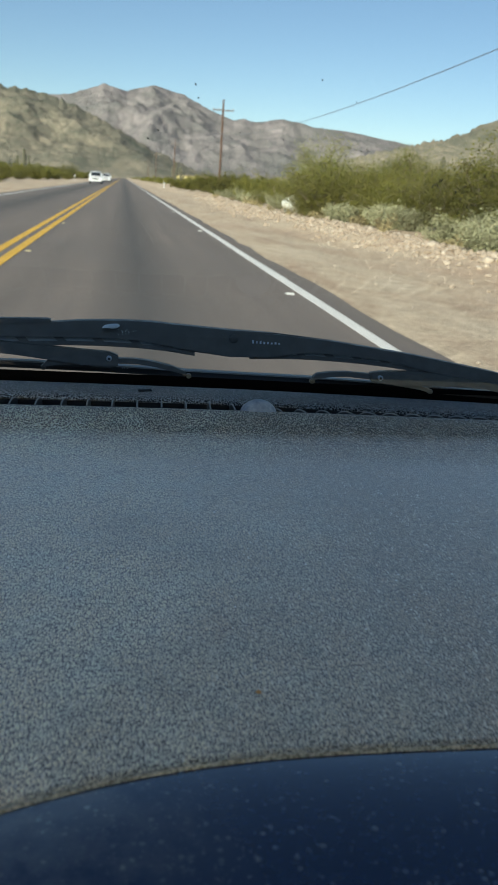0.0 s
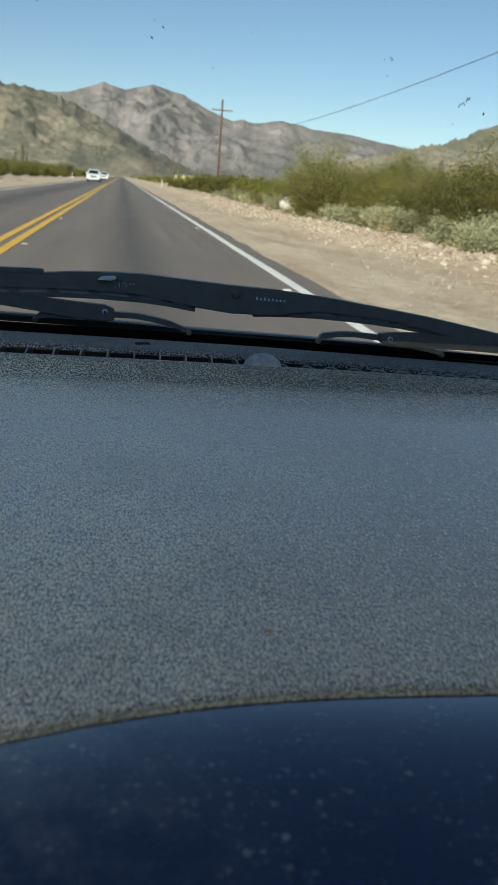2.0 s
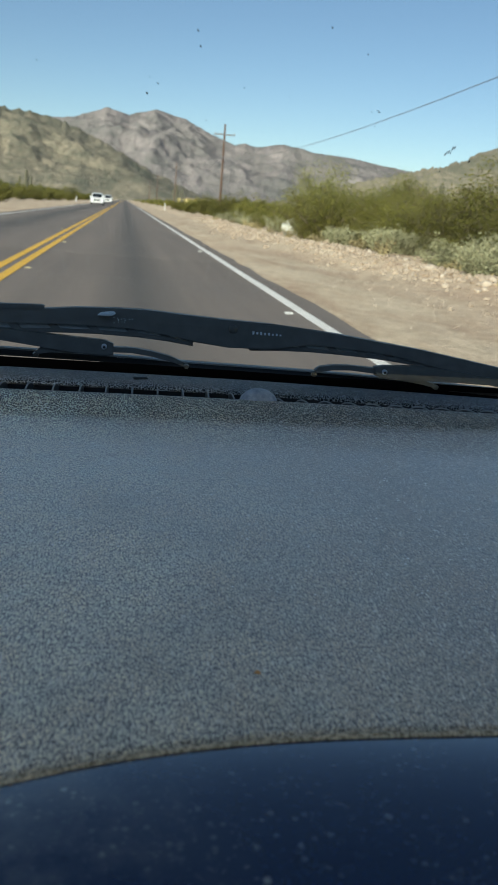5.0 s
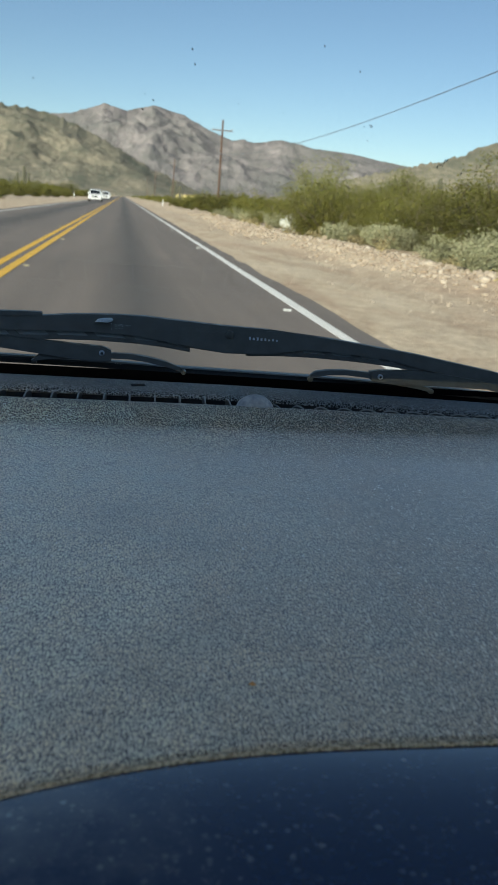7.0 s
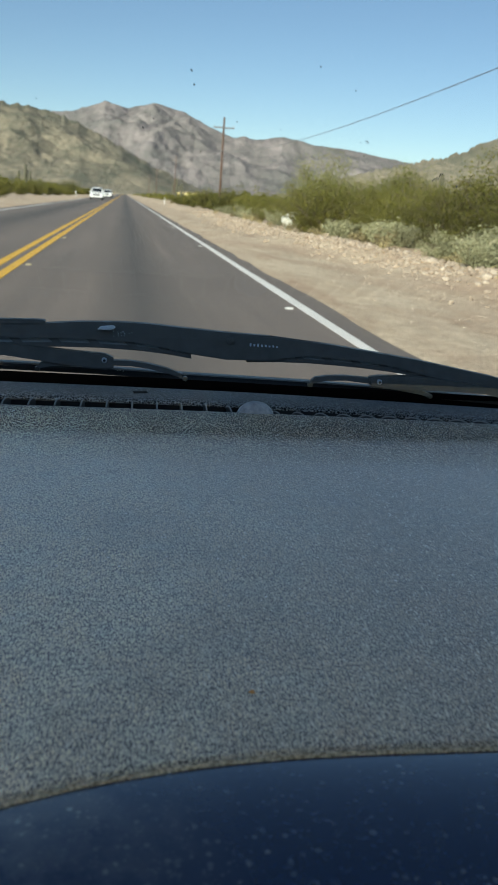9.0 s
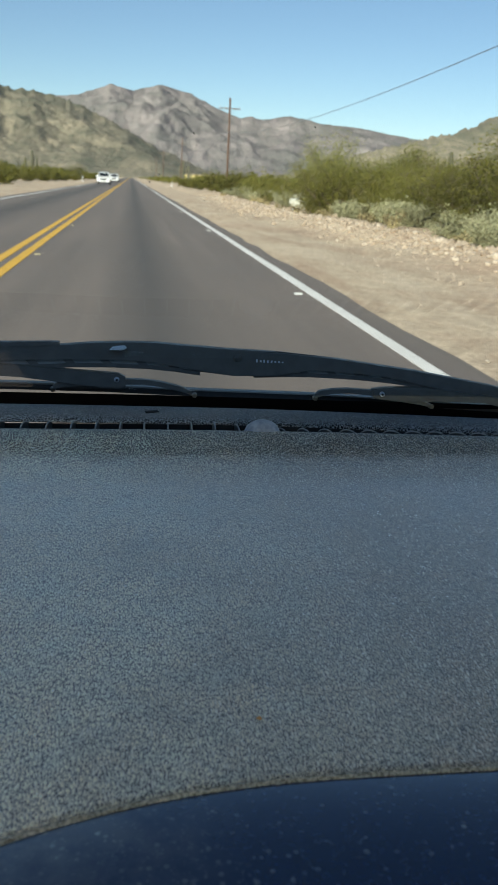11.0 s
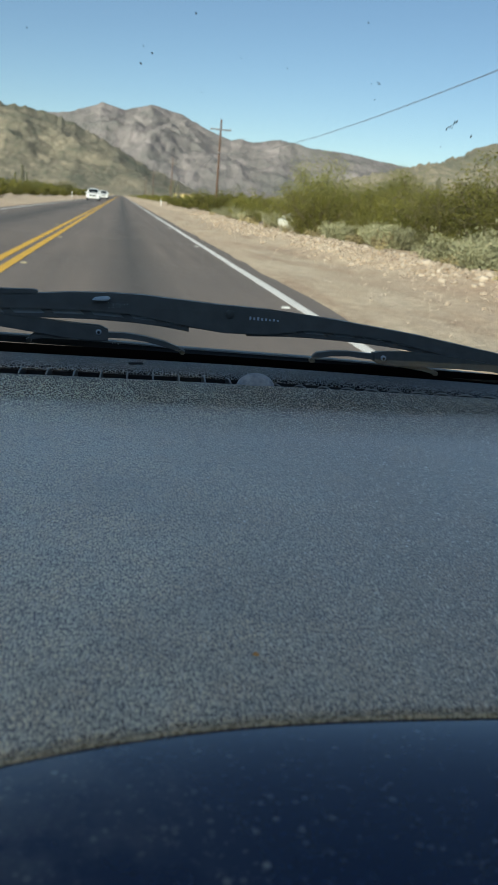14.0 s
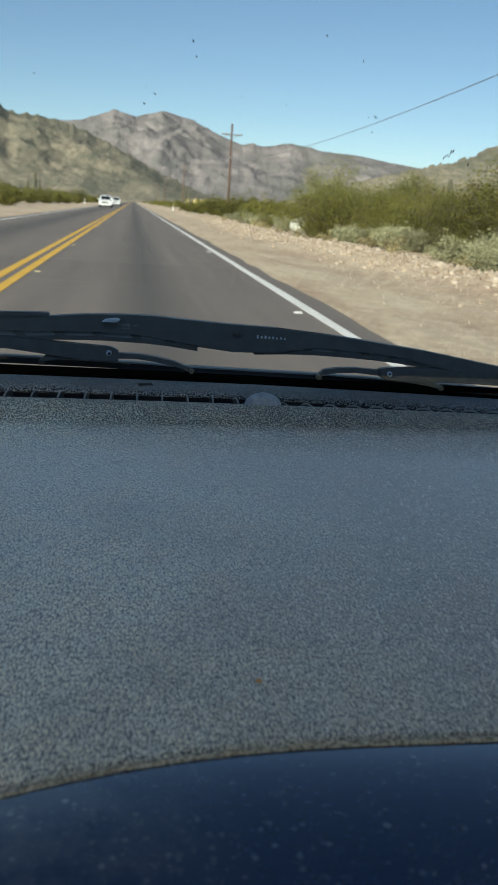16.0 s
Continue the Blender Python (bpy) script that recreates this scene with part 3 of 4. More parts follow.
FAR_SKY = [(-40, 3.2), (-25, 4.2), (-12, 4.4), (-4.2, 4.55), (-3.0, 4.89), (-1.4, 5.51), (0.15, 5.25), (1.75, 5.69), (3.76, 5.29),
           (5.27, 4.56), (7.0, 4.0), (7.74, 4.15), (8.4, 3.95), (10.1, 4.3), (12.35, 3.91), (14.6, 3.79), (18.3, 3.24), (24, 2.6), (40, 2.4)]
hills("mountain_range", "rugged grey-brown desert mountain range with bare ridges", ROCK_FAR, FAR_SKY, -40, 40, 2250, 3300, 3.0, 640, 90, 520.0, 0.06)
LEFT_SKY = [(-45, 4.0), (-20, 5.6), (-11, 6.0), (-8.9, 5.7), (-7.86, 4.95), (-5.8, 4.86), (-4.16, 4.55), (-3.0, 4.2), (-1.6, 3.5),
            (0.2, 2.6), (2.0, 1.8), (4.3, 0.9), (7, 0.0), (10, 0.0)]
hills("near_hill", "tan scrub-dotted desert hill in front of the range", ROCK_NEAR, LEFT_SKY, -45, 9, 1200, 1750, 11.0, 430, 80, 400.0, 0.22)
RIGHT_SKY = [(6, 0.0), (10, 0.7), (14, 1.9), (17, 2.8), (18.3, 3.15), (21.1, 3.8), (23.8, 5.0), (27, 6.0), (34, 5.5), (45, 4.0)]
hills("near_hill", "tan rocky desert hill beyond the roadside brush", ROCK_NEAR, RIGHT_SKY, 6, 45, 1000, 1500, 23.0, 330, 70, 400.0, 0.20)


# ---- plants ----
def leaves_data(rng, centers, count, spread, size, droop=0.3):
    """Small pointed leaves scattered round the given centres."""
    c = centers[rng.integers(0, len(centers), count)] + np.clip(rng.normal(0, 1, (count, 3)), -1.7, 1.7) * spread
    a = rng.normal(0, 1, (count, 3))
    a /= np.linalg.norm(a, axis=1)[:, None]
    b_ = np.cross(a, rng.normal(0, 1, (count, 3)))
    b_ /= np.linalg.norm(b_, axis=1)[:, None]
    s = size * rng.uniform(0.5, 1.5, (count, 1))
    c[:, 2] = np.maximum(c[:, 2], 0.03)
    vs = np.stack([c - a * s, c + a * s * 0.7 + b_ * s * 0.7, c + a * s - b_ * s * 0.4], 1).reshape(-1, 3)
    vs[:, 2] = np.maximum(vs[:, 2], 0.01)
    return vs, np.arange(3 * count).reshape(-1, 3)


def shrub(name, label, category, leaf_mat, height, radius, stems, leaves, leaf, seed, clump=0.10, lean=1.0, low=0.25, trunk=0.018, group="", part_name="foliage"):
    """A shrub: stems fanning from the base, side twigs, and leaves in clumps on them."""
    rng = np.random.default_rng(seed)
    tubes, centers = [], []
    for k in range(stems):
        th = 2 * math.pi * (k + rng.uniform(-0.4, 0.4)) / stems
        out = radius * math.sqrt(rng.uniform(0.03, 1.0)) * lean
        h = height * rng.uniform(0.70, 0.98) * (1 - 0.34 * (out / radius) ** 2)
        path = []
        for i in range(6):
            s = i / 5
            bend = rng.normal(0, 0.035 * height, 3) * (i > 0)
            path.append(np.array([out * s ** 0.8 * math.cos(th), out * s ** 0.8 * math.sin(th), h * s ** 1.1]) + bend * (1, 1, 0.4))
        path[0] = np.array([0.06 * math.cos(th), 0.06 * math.sin(th), -0.08])
        tubes.append(tube_data(path, [trunk * (1 - 0.8 * i / 5) for i in range(6)], 4))
        for s in np.linspace(low, 1.0, 7):
            q = s * 5
            i = min(int(q), 4)
            p = path[i] + (path[i + 1] - path[i]) * (q - i)
            centers.append(p)
            tip = p + rng.normal(0, 1, 3) * (0.11, 0.11, 0.08) * np.array(height)
            tip[2] = max(tip[2], 0.08)
            tubes.append(tube_data([p, (p + tip) / 2 + rng.normal(0, 0.01, 3), tip], [trunk * 0.35, trunk * 0.25, trunk * 0.12], 3))
            centers += [tip, (p + tip) / 2]
    ob = thing(name, label, category, group=group)
    part("stems", joined("stems", tubes, BARK), ob, "thin grey-brown woody stems")
    vs, fs = leaves_data(rng, np.array(centers), leaves, clump * height * np.array((1, 1, 0.8)), leaf)
    part(part_name, mesh_of(part_name, vs, fs, leaf_mat), ob)["kind"] = "stuff"
    return ob


CR = "olive-green creosote bush in the sandy roadside brush"
creosote_near = [shrub("creosote_bush", CR, "bush", CREOSOTE, 2.0, 1.2, 30, 27000, 0.018, 40 + k, 0.046, group="creosote bushes") for k in range(4)]
creosote_far = [shrub("creosote_bush", CR, "bush", CREOSOTE, 2.0, 1.25, 12, 2900, 0.057, 60 + k, 0.060, group="creosote bushes") for k in range(3)]
verde = [shrub("palo_verde_tree", "yellow-green palo verde tree with a loose airy crown", "tree", PALOVERDE, 3.6, 2.0, 18, 25000, 0.026, 80 + k, 0.070, 1.0, 0.42, 0.05, "palo verde trees", "crown") for k in range(2)]
brittle = [shrub("brittlebush", "low grey-green brittlebush on the stony verge", "bush", BRITTLE, 0.62, 0.62, 20, 6500, 0.019, 90 + k, 0.10, 1.0, 0.30, 0.008, "brittlebushes") for k in range(3)]
dead = shrub("dead_shrub", "dry brown leafless shrub among the creosote", "bush", DRY, 0.8, 0.75, 22, 900, 0.035, 99, 0.10, 1.0, 0.2, 0.010, "dead shrubs")
straw = [shrub("grass_tuft", "dry straw-coloured grass tuft on the verge", "grass", STRAW, 0.30, 0.25, 20, 160, 0.030, 110 + k, 0.16, 1.0, 0.3, 0.003, "grass tufts", "blades") for k in range(2)]
placed = set()


def plant(kinds, x, y, size, rng, wide=1.0):
    """One more plant of a kind, or the first itself, turned and sized."""
    k = kinds[rng.integers(0, len(kinds))]
    turn = rng.uniform(0, 360)
    size *= 1.12 if k.name.startswith("creosote") else 1.0
    m = pose(x, y, ground_z(x, y) - 0.02, rng.uniform(-4, 4), rng.uniform(-4, 4), turn) @ Matrix.Diagonal((size * wide, size * wide, size, 1))
    if k.name not in placed:
        placed.add(k.name)
        k.matrix_basis = m
        return k
    return copy_thing(k, m)


rng = np.random.default_rng(5)
# front rank of creosote along the stony edge, then deeper ranks
y = 19.0
while y < 190:
    near = y < 62
    plant(creosote_near if near else creosote_far, 9.3 + rng.uniform(-0.7, 1.2) + (0.9 if y < 30 else 0), y, rng.uniform(0.35, 1.12), rng, 1.15)
    y += rng.uniform(2.8, 7.5) * (1 if near else 1.7)
for x0, gap, lo, hi, y1, start in ((12.6, 6.2, 0.45, 1.30, 230, 27), (16.8, 6.5, 0.55, 1.45, 260, 28), (22.5, 8.0, 0.8, 1.5, 300, 38), (31.0, 10.5, 0.9, 1.6, 330, 55), (45.0, 15, 1.0, 1.7, 360, 85)):
    y = start
    while y < y1:
        near = y < 62
        plant(creosote_near if near else creosote_far, x0 + rng.uniform(-1.6, 1.6), y, rng.uniform(lo, hi), rng, 1.1)
        y += gap * rng.uniform(0.6, 1.5) * (1 if near else 1.5)
# the larger bushes and trees that stand out
for x, y, s in ((10.9, 46.0, 1.12), (15.6, 47.0, 0.95), (19.5, 60, 1.0), (26, 95, 1.2)):
    plant(verde, x, y, s, rng)
for x, y, s in ((10.4, 42.5, 1.62), (11.9, 40.0, 1.45), (9.9, 45.5, 1.25), (15.2, 35.0, 1.2), (10.4, 21.8, 1.22), (11.9, 23.4, 1.35), (10.9, 26.0, 1.20), (13.2, 25.4, 1.4)):
    plant(creosote_near, x, y, s, rng, 1.15)
# low grey bushes, straw and dead shrubs on the stony edge
for x, y, s in ((9.1, 28.6, 1.5), (9.6, 30.4, 1.35), (8.9, 22.4, 0.95), (7.9, 17.6, 1.30), (8.7, 18.8, 1.2), (9.9, 41.0, 1.3), (9.3, 33.0, 0.9), (9.4, 52, 1.2), (9.2, 66, 1.2)):
    plant(brittle, x, y, s, rng)
for k in range(13):
    yy = 17 + 5.2 * k + rng.uniform(-1.2, 1.2)
    plant(brittle, 8.4 + 0.012 * yy + rng.uniform(-0.5, 1.2), yy, rng.uniform(0.6, 1.1), rng)
for k in range(26):
    yy = 14 + 2.1 * k + rng.uniform(-1, 1)
    plant(straw, 7.6 + rng.uniform(-0.5, 1.3), yy, rng.uniform(0.7, 1.5), rng)
for x, y, s in ((9.4, 33.5, 0.9), (10.4, 56, 1.1), (8.9, 23, 0.6)):
    plant([dead], x, y, s, rng)
# far side of the road
for x0, gap, lo, hi, start in ((-12.5, 6.0, 0.6, 1.0, 62), (-16.5, 6.0, 0.8, 1.2, 72), (-22.5, 8.0, 0.9, 1.4, 90), (-31, 11, 1.0, 1.6, 120), (-45, 15, 1.1, 1.7, 160)):
    y = start
    while y < 330:
        plant(creosote_far, x0 + rng.uniform(-1.5, 1.5), y, rng.uniform(lo, hi), rng, 1.15)
        y += gap * rng.uniform(0.6, 1.5)
plant(verde, -11.5, 190, 1.0, rng)
plant(verde, -14.5, 150, 0.75, rng)

# far brush: joined low clumps out to the foot of the hills
rng = np.random.default_rng(17)
count = 5200
yy = 260 + 900 * rng.uniform(0, 1, count) ** 1.7
side = rng.uniform(-1, 1, count)
xx = np.where(side > 0, 9 + side * (0.48 * yy), -12 + side * (0.30 * yy))
pts = np.stack([xx, yy, rng.uniform(0.3, 1.3, count)], 1)
v1, f1 = leaves_data(rng, pts, count * 9, np.array((0.9, 0.9, 0.45)), 0.42)
tagged(new("distant_brush", mesh_of("distant_brush", v1, f1, CREOSOTE)), "distant olive-green desert brush covering the flat", "brush", kind="stuff")


# ---- saguaros ----
def saguaro(height, arms, at, label):
    """A ribbed column with upturned arms."""
    def ribbed(path, radii):
        vs, fs = [], []
        n = 24
        for i, (p, r) in enumerate(zip(path, radii)):
            for k in range(n):
                w = 2 * math.pi * k / n
                q = r * (1.0 if k % 2 else 0.84)
                vs.append((p[0] + q * math.cos(w), p[1] + q * math.sin(w), p[2]))
        for i in range(len(path) - 1):
            for k in range(n):
                fs.append((i * n + k, i * n + (k + 1) % n, (i + 1) * n + (k + 1) % n, (i + 1) * n + k))
        fs.append(tuple(range(len(vs) - n, len(vs))))
        return vs, fs
    ob = thing("saguaro_cactus", label, "cactus", at, "saguaros")
    part("trunk", joined("trunk", [ribbed([(0, 0, -0.1), (0, 0, height * 0.5), (0, 0, height * 0.93), (0, 0, height * 0.98), (0, 0, height)], [0.26, 0.30, 0.24, 0.17, 0.05])], CACTUS), ob)
    for dx, z0, z1 in arms:
        part("arm", tube("arm", [(0, 0, z0), (dx * 0.6, 0, z0 + 0.05), (dx, 0, z0 + 0.4), (dx, 0, z1 - 0.1), (dx, 0, z1)], [0.16, 0.17, 0.18, 0.16, 0.05], CACTUS, 12), ob)
    return ob


saguaro(4.6, [(0.7, 1.9, 3.6)], (-15.6, 142, -0.1), "tall saguaro cactus with one raised arm")
saguaro(5.2, [(-0.75, 2.0, 4.2), (0.7, 2.4, 3.9)], (11.2, 190, -0.1), "saguaro cactus with two raised arms by the verge")
saguaro(4.4, [(0.65, 1.8, 3.3)], (12.8, 196, -0.1), "saguaro cactus with one short arm")
saguaro(5.3, [(0.7, 2.2, 3.7)], (31, 82, -0.1), "tall saguaro cactus behind the roadside brush")
saguaro(5.0, [(-0.7, 2.0, 3.8)], (-27, 230, -0.1), "saguaro cactus with one raised arm")


# ---- stones on the verge ----
def stones(name, count, seed, lo, hi, y0, y1, xa, xb, label):
    """Angular stones lying loose, as one mesh."""
    rng = np.random.default_rng(seed)
    ico = bmesh.new()
    bmesh.ops.create_icosphere(ico, subdivisions=1, radius=1)
    base = np.array([q.co[:] for q in ico.verts])
    tri = np.array([[w.index for w in f.verts] for f in ico.faces])
    ico.free()
    vs, fs = [], []
    for k in range(count):
        yy_ = y0 + (y1 - y0) * rng.uniform() ** 1.6
        x_ = rng.normal((xa + xb) / 2, (xb - xa) / 4) + 0.5 * math.sin(yy_ * 0.11)
        s = lo + (hi - lo) * rng.uniform() ** 3
        q = base * (1 + rng.normal(0, 0.16, (len(base), 1))) * s * rng.uniform(0.6, 1.2, 3) * (1, 1, 0.7)
        w = rng.uniform(0, 6.28)
        q = np.stack([q[:, 0] * math.cos(w) - q[:, 1] * math.sin(w), q[:, 0] * math.sin(w) + q[:, 1] * math.cos(w), q[:, 2]], 1)
        fs.append(tri + len(base) * k)
        vs.append(q + (x_, yy_, ground_z(x_, yy_) + 0.25 * s))
    return tagged(new(name, mesh_of(name, np.concatenate(vs), np.concatenate(fs), STONE)), label, "stones", kind="stuff")


stones("verge_stones", 8600, 31, 0.018, 0.105, 8, 80, 5.6, 9.0, "pale broken stones heaped along the verge")
stones("verge_gravel", 2600, 32, 0.006, 0.026, 6, 45, 3.2, 8.4, "loose pale gravel on the sandy shoulder")


def rock(size, seed, at):
    rng = np.random.default_rng(seed)
    bm = bmesh.new()
    bmesh.ops.create_icosphere(bm, subdivisions=2, radius=1)
    for q in bm.verts:
        q.co *= 1 + 0.22 * noise.noise(q.co * 1.4 + Vector((seed, 0, 0))) + rng.normal(0, 0.03)
        q.co = Vector((q.co.x * size, q.co.y * size * 0.8, q.co.z * size * 0.62))
    ob = new("rock", to_mesh(bm, "rock", STONE))
    ob.matrix_basis = pose(*at, 0, 0, seed * 50)
    return tagged(ob, "pale angular rock at the edge of the brush", "rock", "roadside rocks")


for k, (x, y, s) in enumerate(((6.9, 15.2, 0.22), (7.4, 19.6, 0.26), (7.0, 17.7, 0.17), (7.9, 22.8, 0.24), (7.2, 13.6, 0.20), (8.4, 30.5, 0.30), (8.9, 38, 0.32), (7.6, 25.6, 0.2), (6.6, 13.0, 0.15), (8.0, 20.4, 0.19))):
    rock(0.6 * s, 3 + k, (x, y, ground_z(x, y) + 0.15 * s))


def boulder(at, size):
    """A large pale boulder, cleft and pitted."""
    bm = bmesh.new()
    bmesh.ops.create_icosphere(bm, subdivisions=4, radius=1)
    for q in bm.verts:
        p = q.co.copy()
        r = 1 + 0.26 * noise.noise(p * 1.3 + Vector((3, 1, 0))) + 0.10 * noise.noise(p * 3.4) - 0.16 * max(0.0, noise.noise(p * 2.2 + Vector((0, 7, 2)))) ** 0.6
        q.co = Vector((p.x * 1.1, p.y * 0.9, p.z * 0.85)) * r * size
    ob = new("boulder", to_mesh(bm, "boulder", PALEROCK, True))
    ob.matrix_basis = pose(*at, 4, -6, 30)
    return tagged(ob, "pale grey pitted boulder at the edge of the brush", "boulder")


boulder((8.9, 44.5, ground_z(8.9, 44.5) + 0.30), 0.62)


def mound(at, radius, height, seed):
    """A heap of loose sand with an uneven outline, its skirt running into the ground."""
    vs, fs = [(0, 0, height)], []
    rings, n = 7, 22
    for j in range(1, rings + 1):
        s_ = j / rings
        for k in range(n):
            w = 2 * math.pi * k / n
            r = radius * s_ * (1 + 0.18 * noise.noise((math.cos(w) * 1.3, math.sin(w) * 1.3, seed)))
            z = height * (1 - s_) ** 1.15 * (1 + 0.2 * noise.noise((r * 2 * math.cos(w), r * 2 * math.sin(w), seed + 3))) - 0.12 * s_
            vs.append((r * math.cos(w), r * math.sin(w), z))
    fs += [(0, 1 + k, 1 + (k + 1) % n) for k in range(n)]
    for j in range(rings - 1):
        for k in range(n):
            a, c = 1 + j * n + k, 1 + j * n + (k + 1) % n
            fs.append((a, a + n, c + n, c))
    ob = new("sand_mound", mesh_of("sand_mound", vs, fs, SOIL, True))
    ob.matrix_basis = pose(*at)
    return tagged(ob, "pale heap of loose sand at the edge of the brush", "sand heap")


mound((8.7, 33.5, ground_z(8.7, 33.5)), 1.5, 0.55, 4.0)


def fence_post(at, lean):
    ob = new("fence_post", tube("fence_post", [(0, 0, -0.2), (0.01, 0, 0.6), (0.0, 0.01, 1.25)], [0.055, 0.05, 0.045], ARMWOOD, 8))
    ob.matrix_basis = pose(*at, lean, lean * 0.6, 0)
    return tagged(ob, "weathered grey wooden fence post in the brush", "fence post", "fence posts")


for k, (x, y) in enumerate(((11.0, 56.0), (11.2, 63.5), (11.5, 76.0))):
    fence_post((x, y, ground_z(x, y)), (2, -3, 1.5)[k])
bare = shrub("bare_tree", "grey leafless desert tree behind the brush", "tree", DRY, 2.9, 1.9, 16, 2600, 0.028, 131, 0.075, 1.0, 0.35, 0.03, "", "twigs")
bare.matrix_basis = pose(13.6, 37.0, ground_z(13.6, 37.0) - 0.02)

# ---- power line ----
POLE_X, POLE_STEP, POLE_Y = 12.0, 108.0, 109.0


def utility_pole(at):
    ob = thing("utility_pole", "reddish-brown wooden utility pole with one crossarm", "utility pole", at, "power line poles")
    part("shaft", tube("shaft", [(0, 0, -0.3), (0, 0, 4), (0, 0, 8), (0, 0, 11.1)], [0.17, 0.155, 0.135, 0.115], POLEWOOD, 12), ob)
    part("crossarm", box("crossarm", (2.6, 0.10, 0.13), ARMWOOD, (0, -0.16, 9.85), 0.01), ob)
    for sx in (-1, 1):
        part("brace", tube("brace", [(sx * 0.75, -0.17, 9.8), (0, -0.13, 9.1)], [0.018, 0.018], STEEL, 5), ob)
    ins = mesh_of("insulator", *tube_data([(0, 0, 0), (0, 0, 0.08), (0, 0, 0.1), (0, 0, 0.2), (0, 0, 0.24)], [0.03, 0.03, 0.07, 0.06, 0.02], 8), PORCELAIN, True)
    for dx in (-1.2, -0.55, 1.2):
        part("insulator", ins, ob).location = (dx, -0.16, 9.91)
    part("cable_clamp", box("cable_clamp", (0.10, 0.14, 0.16), STEEL, (-0.10, -0.14, 7.15), 0.01), ob)
    return ob


first = utility_pole((POLE_X, POLE_Y, ground_z(POLE_X, POLE_Y)))
for k in (-1, 1, 2, 3):
    copy_thing(first, pose(POLE_X + (0, 0.3, -0.2)[k % 3], POLE_Y + POLE_STEP * k, -0.05, 0, 0.8 * (k % 2), 0))
for k in range(-1, 3):
    pts_ = []
    for i in range(25):
        s = i / 24
        pts_.append((POLE_X - 0.12, POLE_Y + POLE_STEP * (k + s), 7.1 - 1.55 * 4 * s * (1 - s)))
    tagged(new("overhead_cable", tube("overhead_cable", pts_, [0.018] * 25, CABLE, 6)), "dark sagging overhead cable between utility poles", "cable", "overhead cables")


# ---- delineator posts, low house, oncoming cars far off ----
def delineator(at):
    ob = thing("delineator_post", "slim white roadside delineator post", "road post", at, "delineator posts")
    part("post", box("post", (0.10, 0.03, 1.15), POSTWHITE, (0, 0, 0.5), 0.008), ob)
    part("reflector", box("reflector", (0.08, 0.01, 0.10), MARKER_W, (0, -0.022, 0.98), 0.003), ob)
    return ob


d0 = delineator((-8.2, 150, -0.06))
copy_thing(d0, pose(-8.0, 230, -0.06))
copy_thing(d0, pose(6.0, 130, -0.06))

house = thing("low_house", "low pale yellow house far off behind the brush", "house", (20.5, 250, -0.1))
part("wall", box("wall", (12.5, 7, 2.7), STUCCO, (0, 0, 1.35), 0.03), house)
part("roof", box("roof", (13.1, 7.6, 0.3), ROOFTILE, (0, 0, 2.86), 0.05), house)


def car(at, paint, label):
    """A sport utility vehicle, its front towards -y."""
    ob = thing("oncoming_car", label, "car", at, "oncoming cars")
    bm = bmesh.new()
    side = [(-2.3, 0.35), (-2.36, 0.62), (-2.25, 0.88), (-1.15, 1.04), (-0.35, 1.62), (0.3, 1.72), (1.75, 1.68), (2.2, 1.15), (2.32, 0.8), (2.3, 0.35)]
    rings = []
    for x, tuck in ((-0.93, 0.06), (-0.80, 0.0), (0.80, 0.0), (0.93, 0.06)):
        rings.append([bm.verts.new((x * (1 - 0.34 * max(0, z - 1.0)), yv * (1 - tuck * 0.3), z - tuck * (z > 1.2))) for yv, z in side])
    for a, c in zip(rings, rings[1:]):
        for i in range(len(side)):
            k = (i + 1) % len(side)
            bm.faces.new((a[i], a[k], c[k], c[i]))
    bm.faces.new(rings[0])
    bm.faces.new(rings[-1][::-1])
    part("body", to_mesh(bm, "body", paint), ob)
    part("windscreen", mesh_of("windscreen", [(-0.72, -1.12, 1.10), (0.72, -1.12, 1.10), (0.62, -0.44, 1.58), (-0.62, -0.44, 1.58), (-0.72, -1.06, 1.06), (0.72, -1.06, 1.06), (0.62, -0.38, 1.54), (-0.62, -0.38, 1.54)], [(0, 1, 2, 3), (7, 6, 5, 4), (0, 4, 5, 1), (1, 5, 6, 2), (2, 6, 7, 3), (3, 7, 4, 0)], CARGLASS), ob, "dark windscreen")
    part("grille", box("grille", (0.9, 0.05, 0.2), CARGLASS, (0, -2.36, 0.68), 0.01), ob, "dark grille")
    part("bumper", box("bumper", (1.7, 0.14, 0.22), paint, (0, -2.32, 0.43), 0.05), ob)
    for sx in (-1, 1):
        part("headlight", box("headlight", (0.36, 0.10, 0.15), LENS, (sx * 0.66, -2.28, 0.80), 0.03), ob, "clear headlight")
        part("mirror", box("mirror", (0.2, 0.10, 0.15), paint, (sx * 1.02, -0.85, 1.12), 0.03), ob)
        for wy in (-1.45, 1.4):
            w = part("wheel", tube("wheel", [(sx * 0.72, wy, 0.345), (sx * 0.74, wy, 0.345), (sx * 0.92, wy, 0.345), (sx * 0.94, wy, 0.345)], [0.30, 0.345, 0.345, 0.30], TYRE, 18), ob, "black tyre")
            part("rim", tube("rim", [(sx * 0.93, wy, 0.345), (sx * 0.955, wy, 0.345)], [0.21, 0.19], CHROME, 14), w, "bright rim")
    return ob


c0 = car((-3.95, 128, 0.0), CARPAINT, "white sport utility vehicle in the oncoming lane")
copy_thing(c0, pose(-3.6, 185, 0.0))
car((-3.9, 212, 0.0), DARKPAINT, "dark blue sport utility vehicle following the white ones")


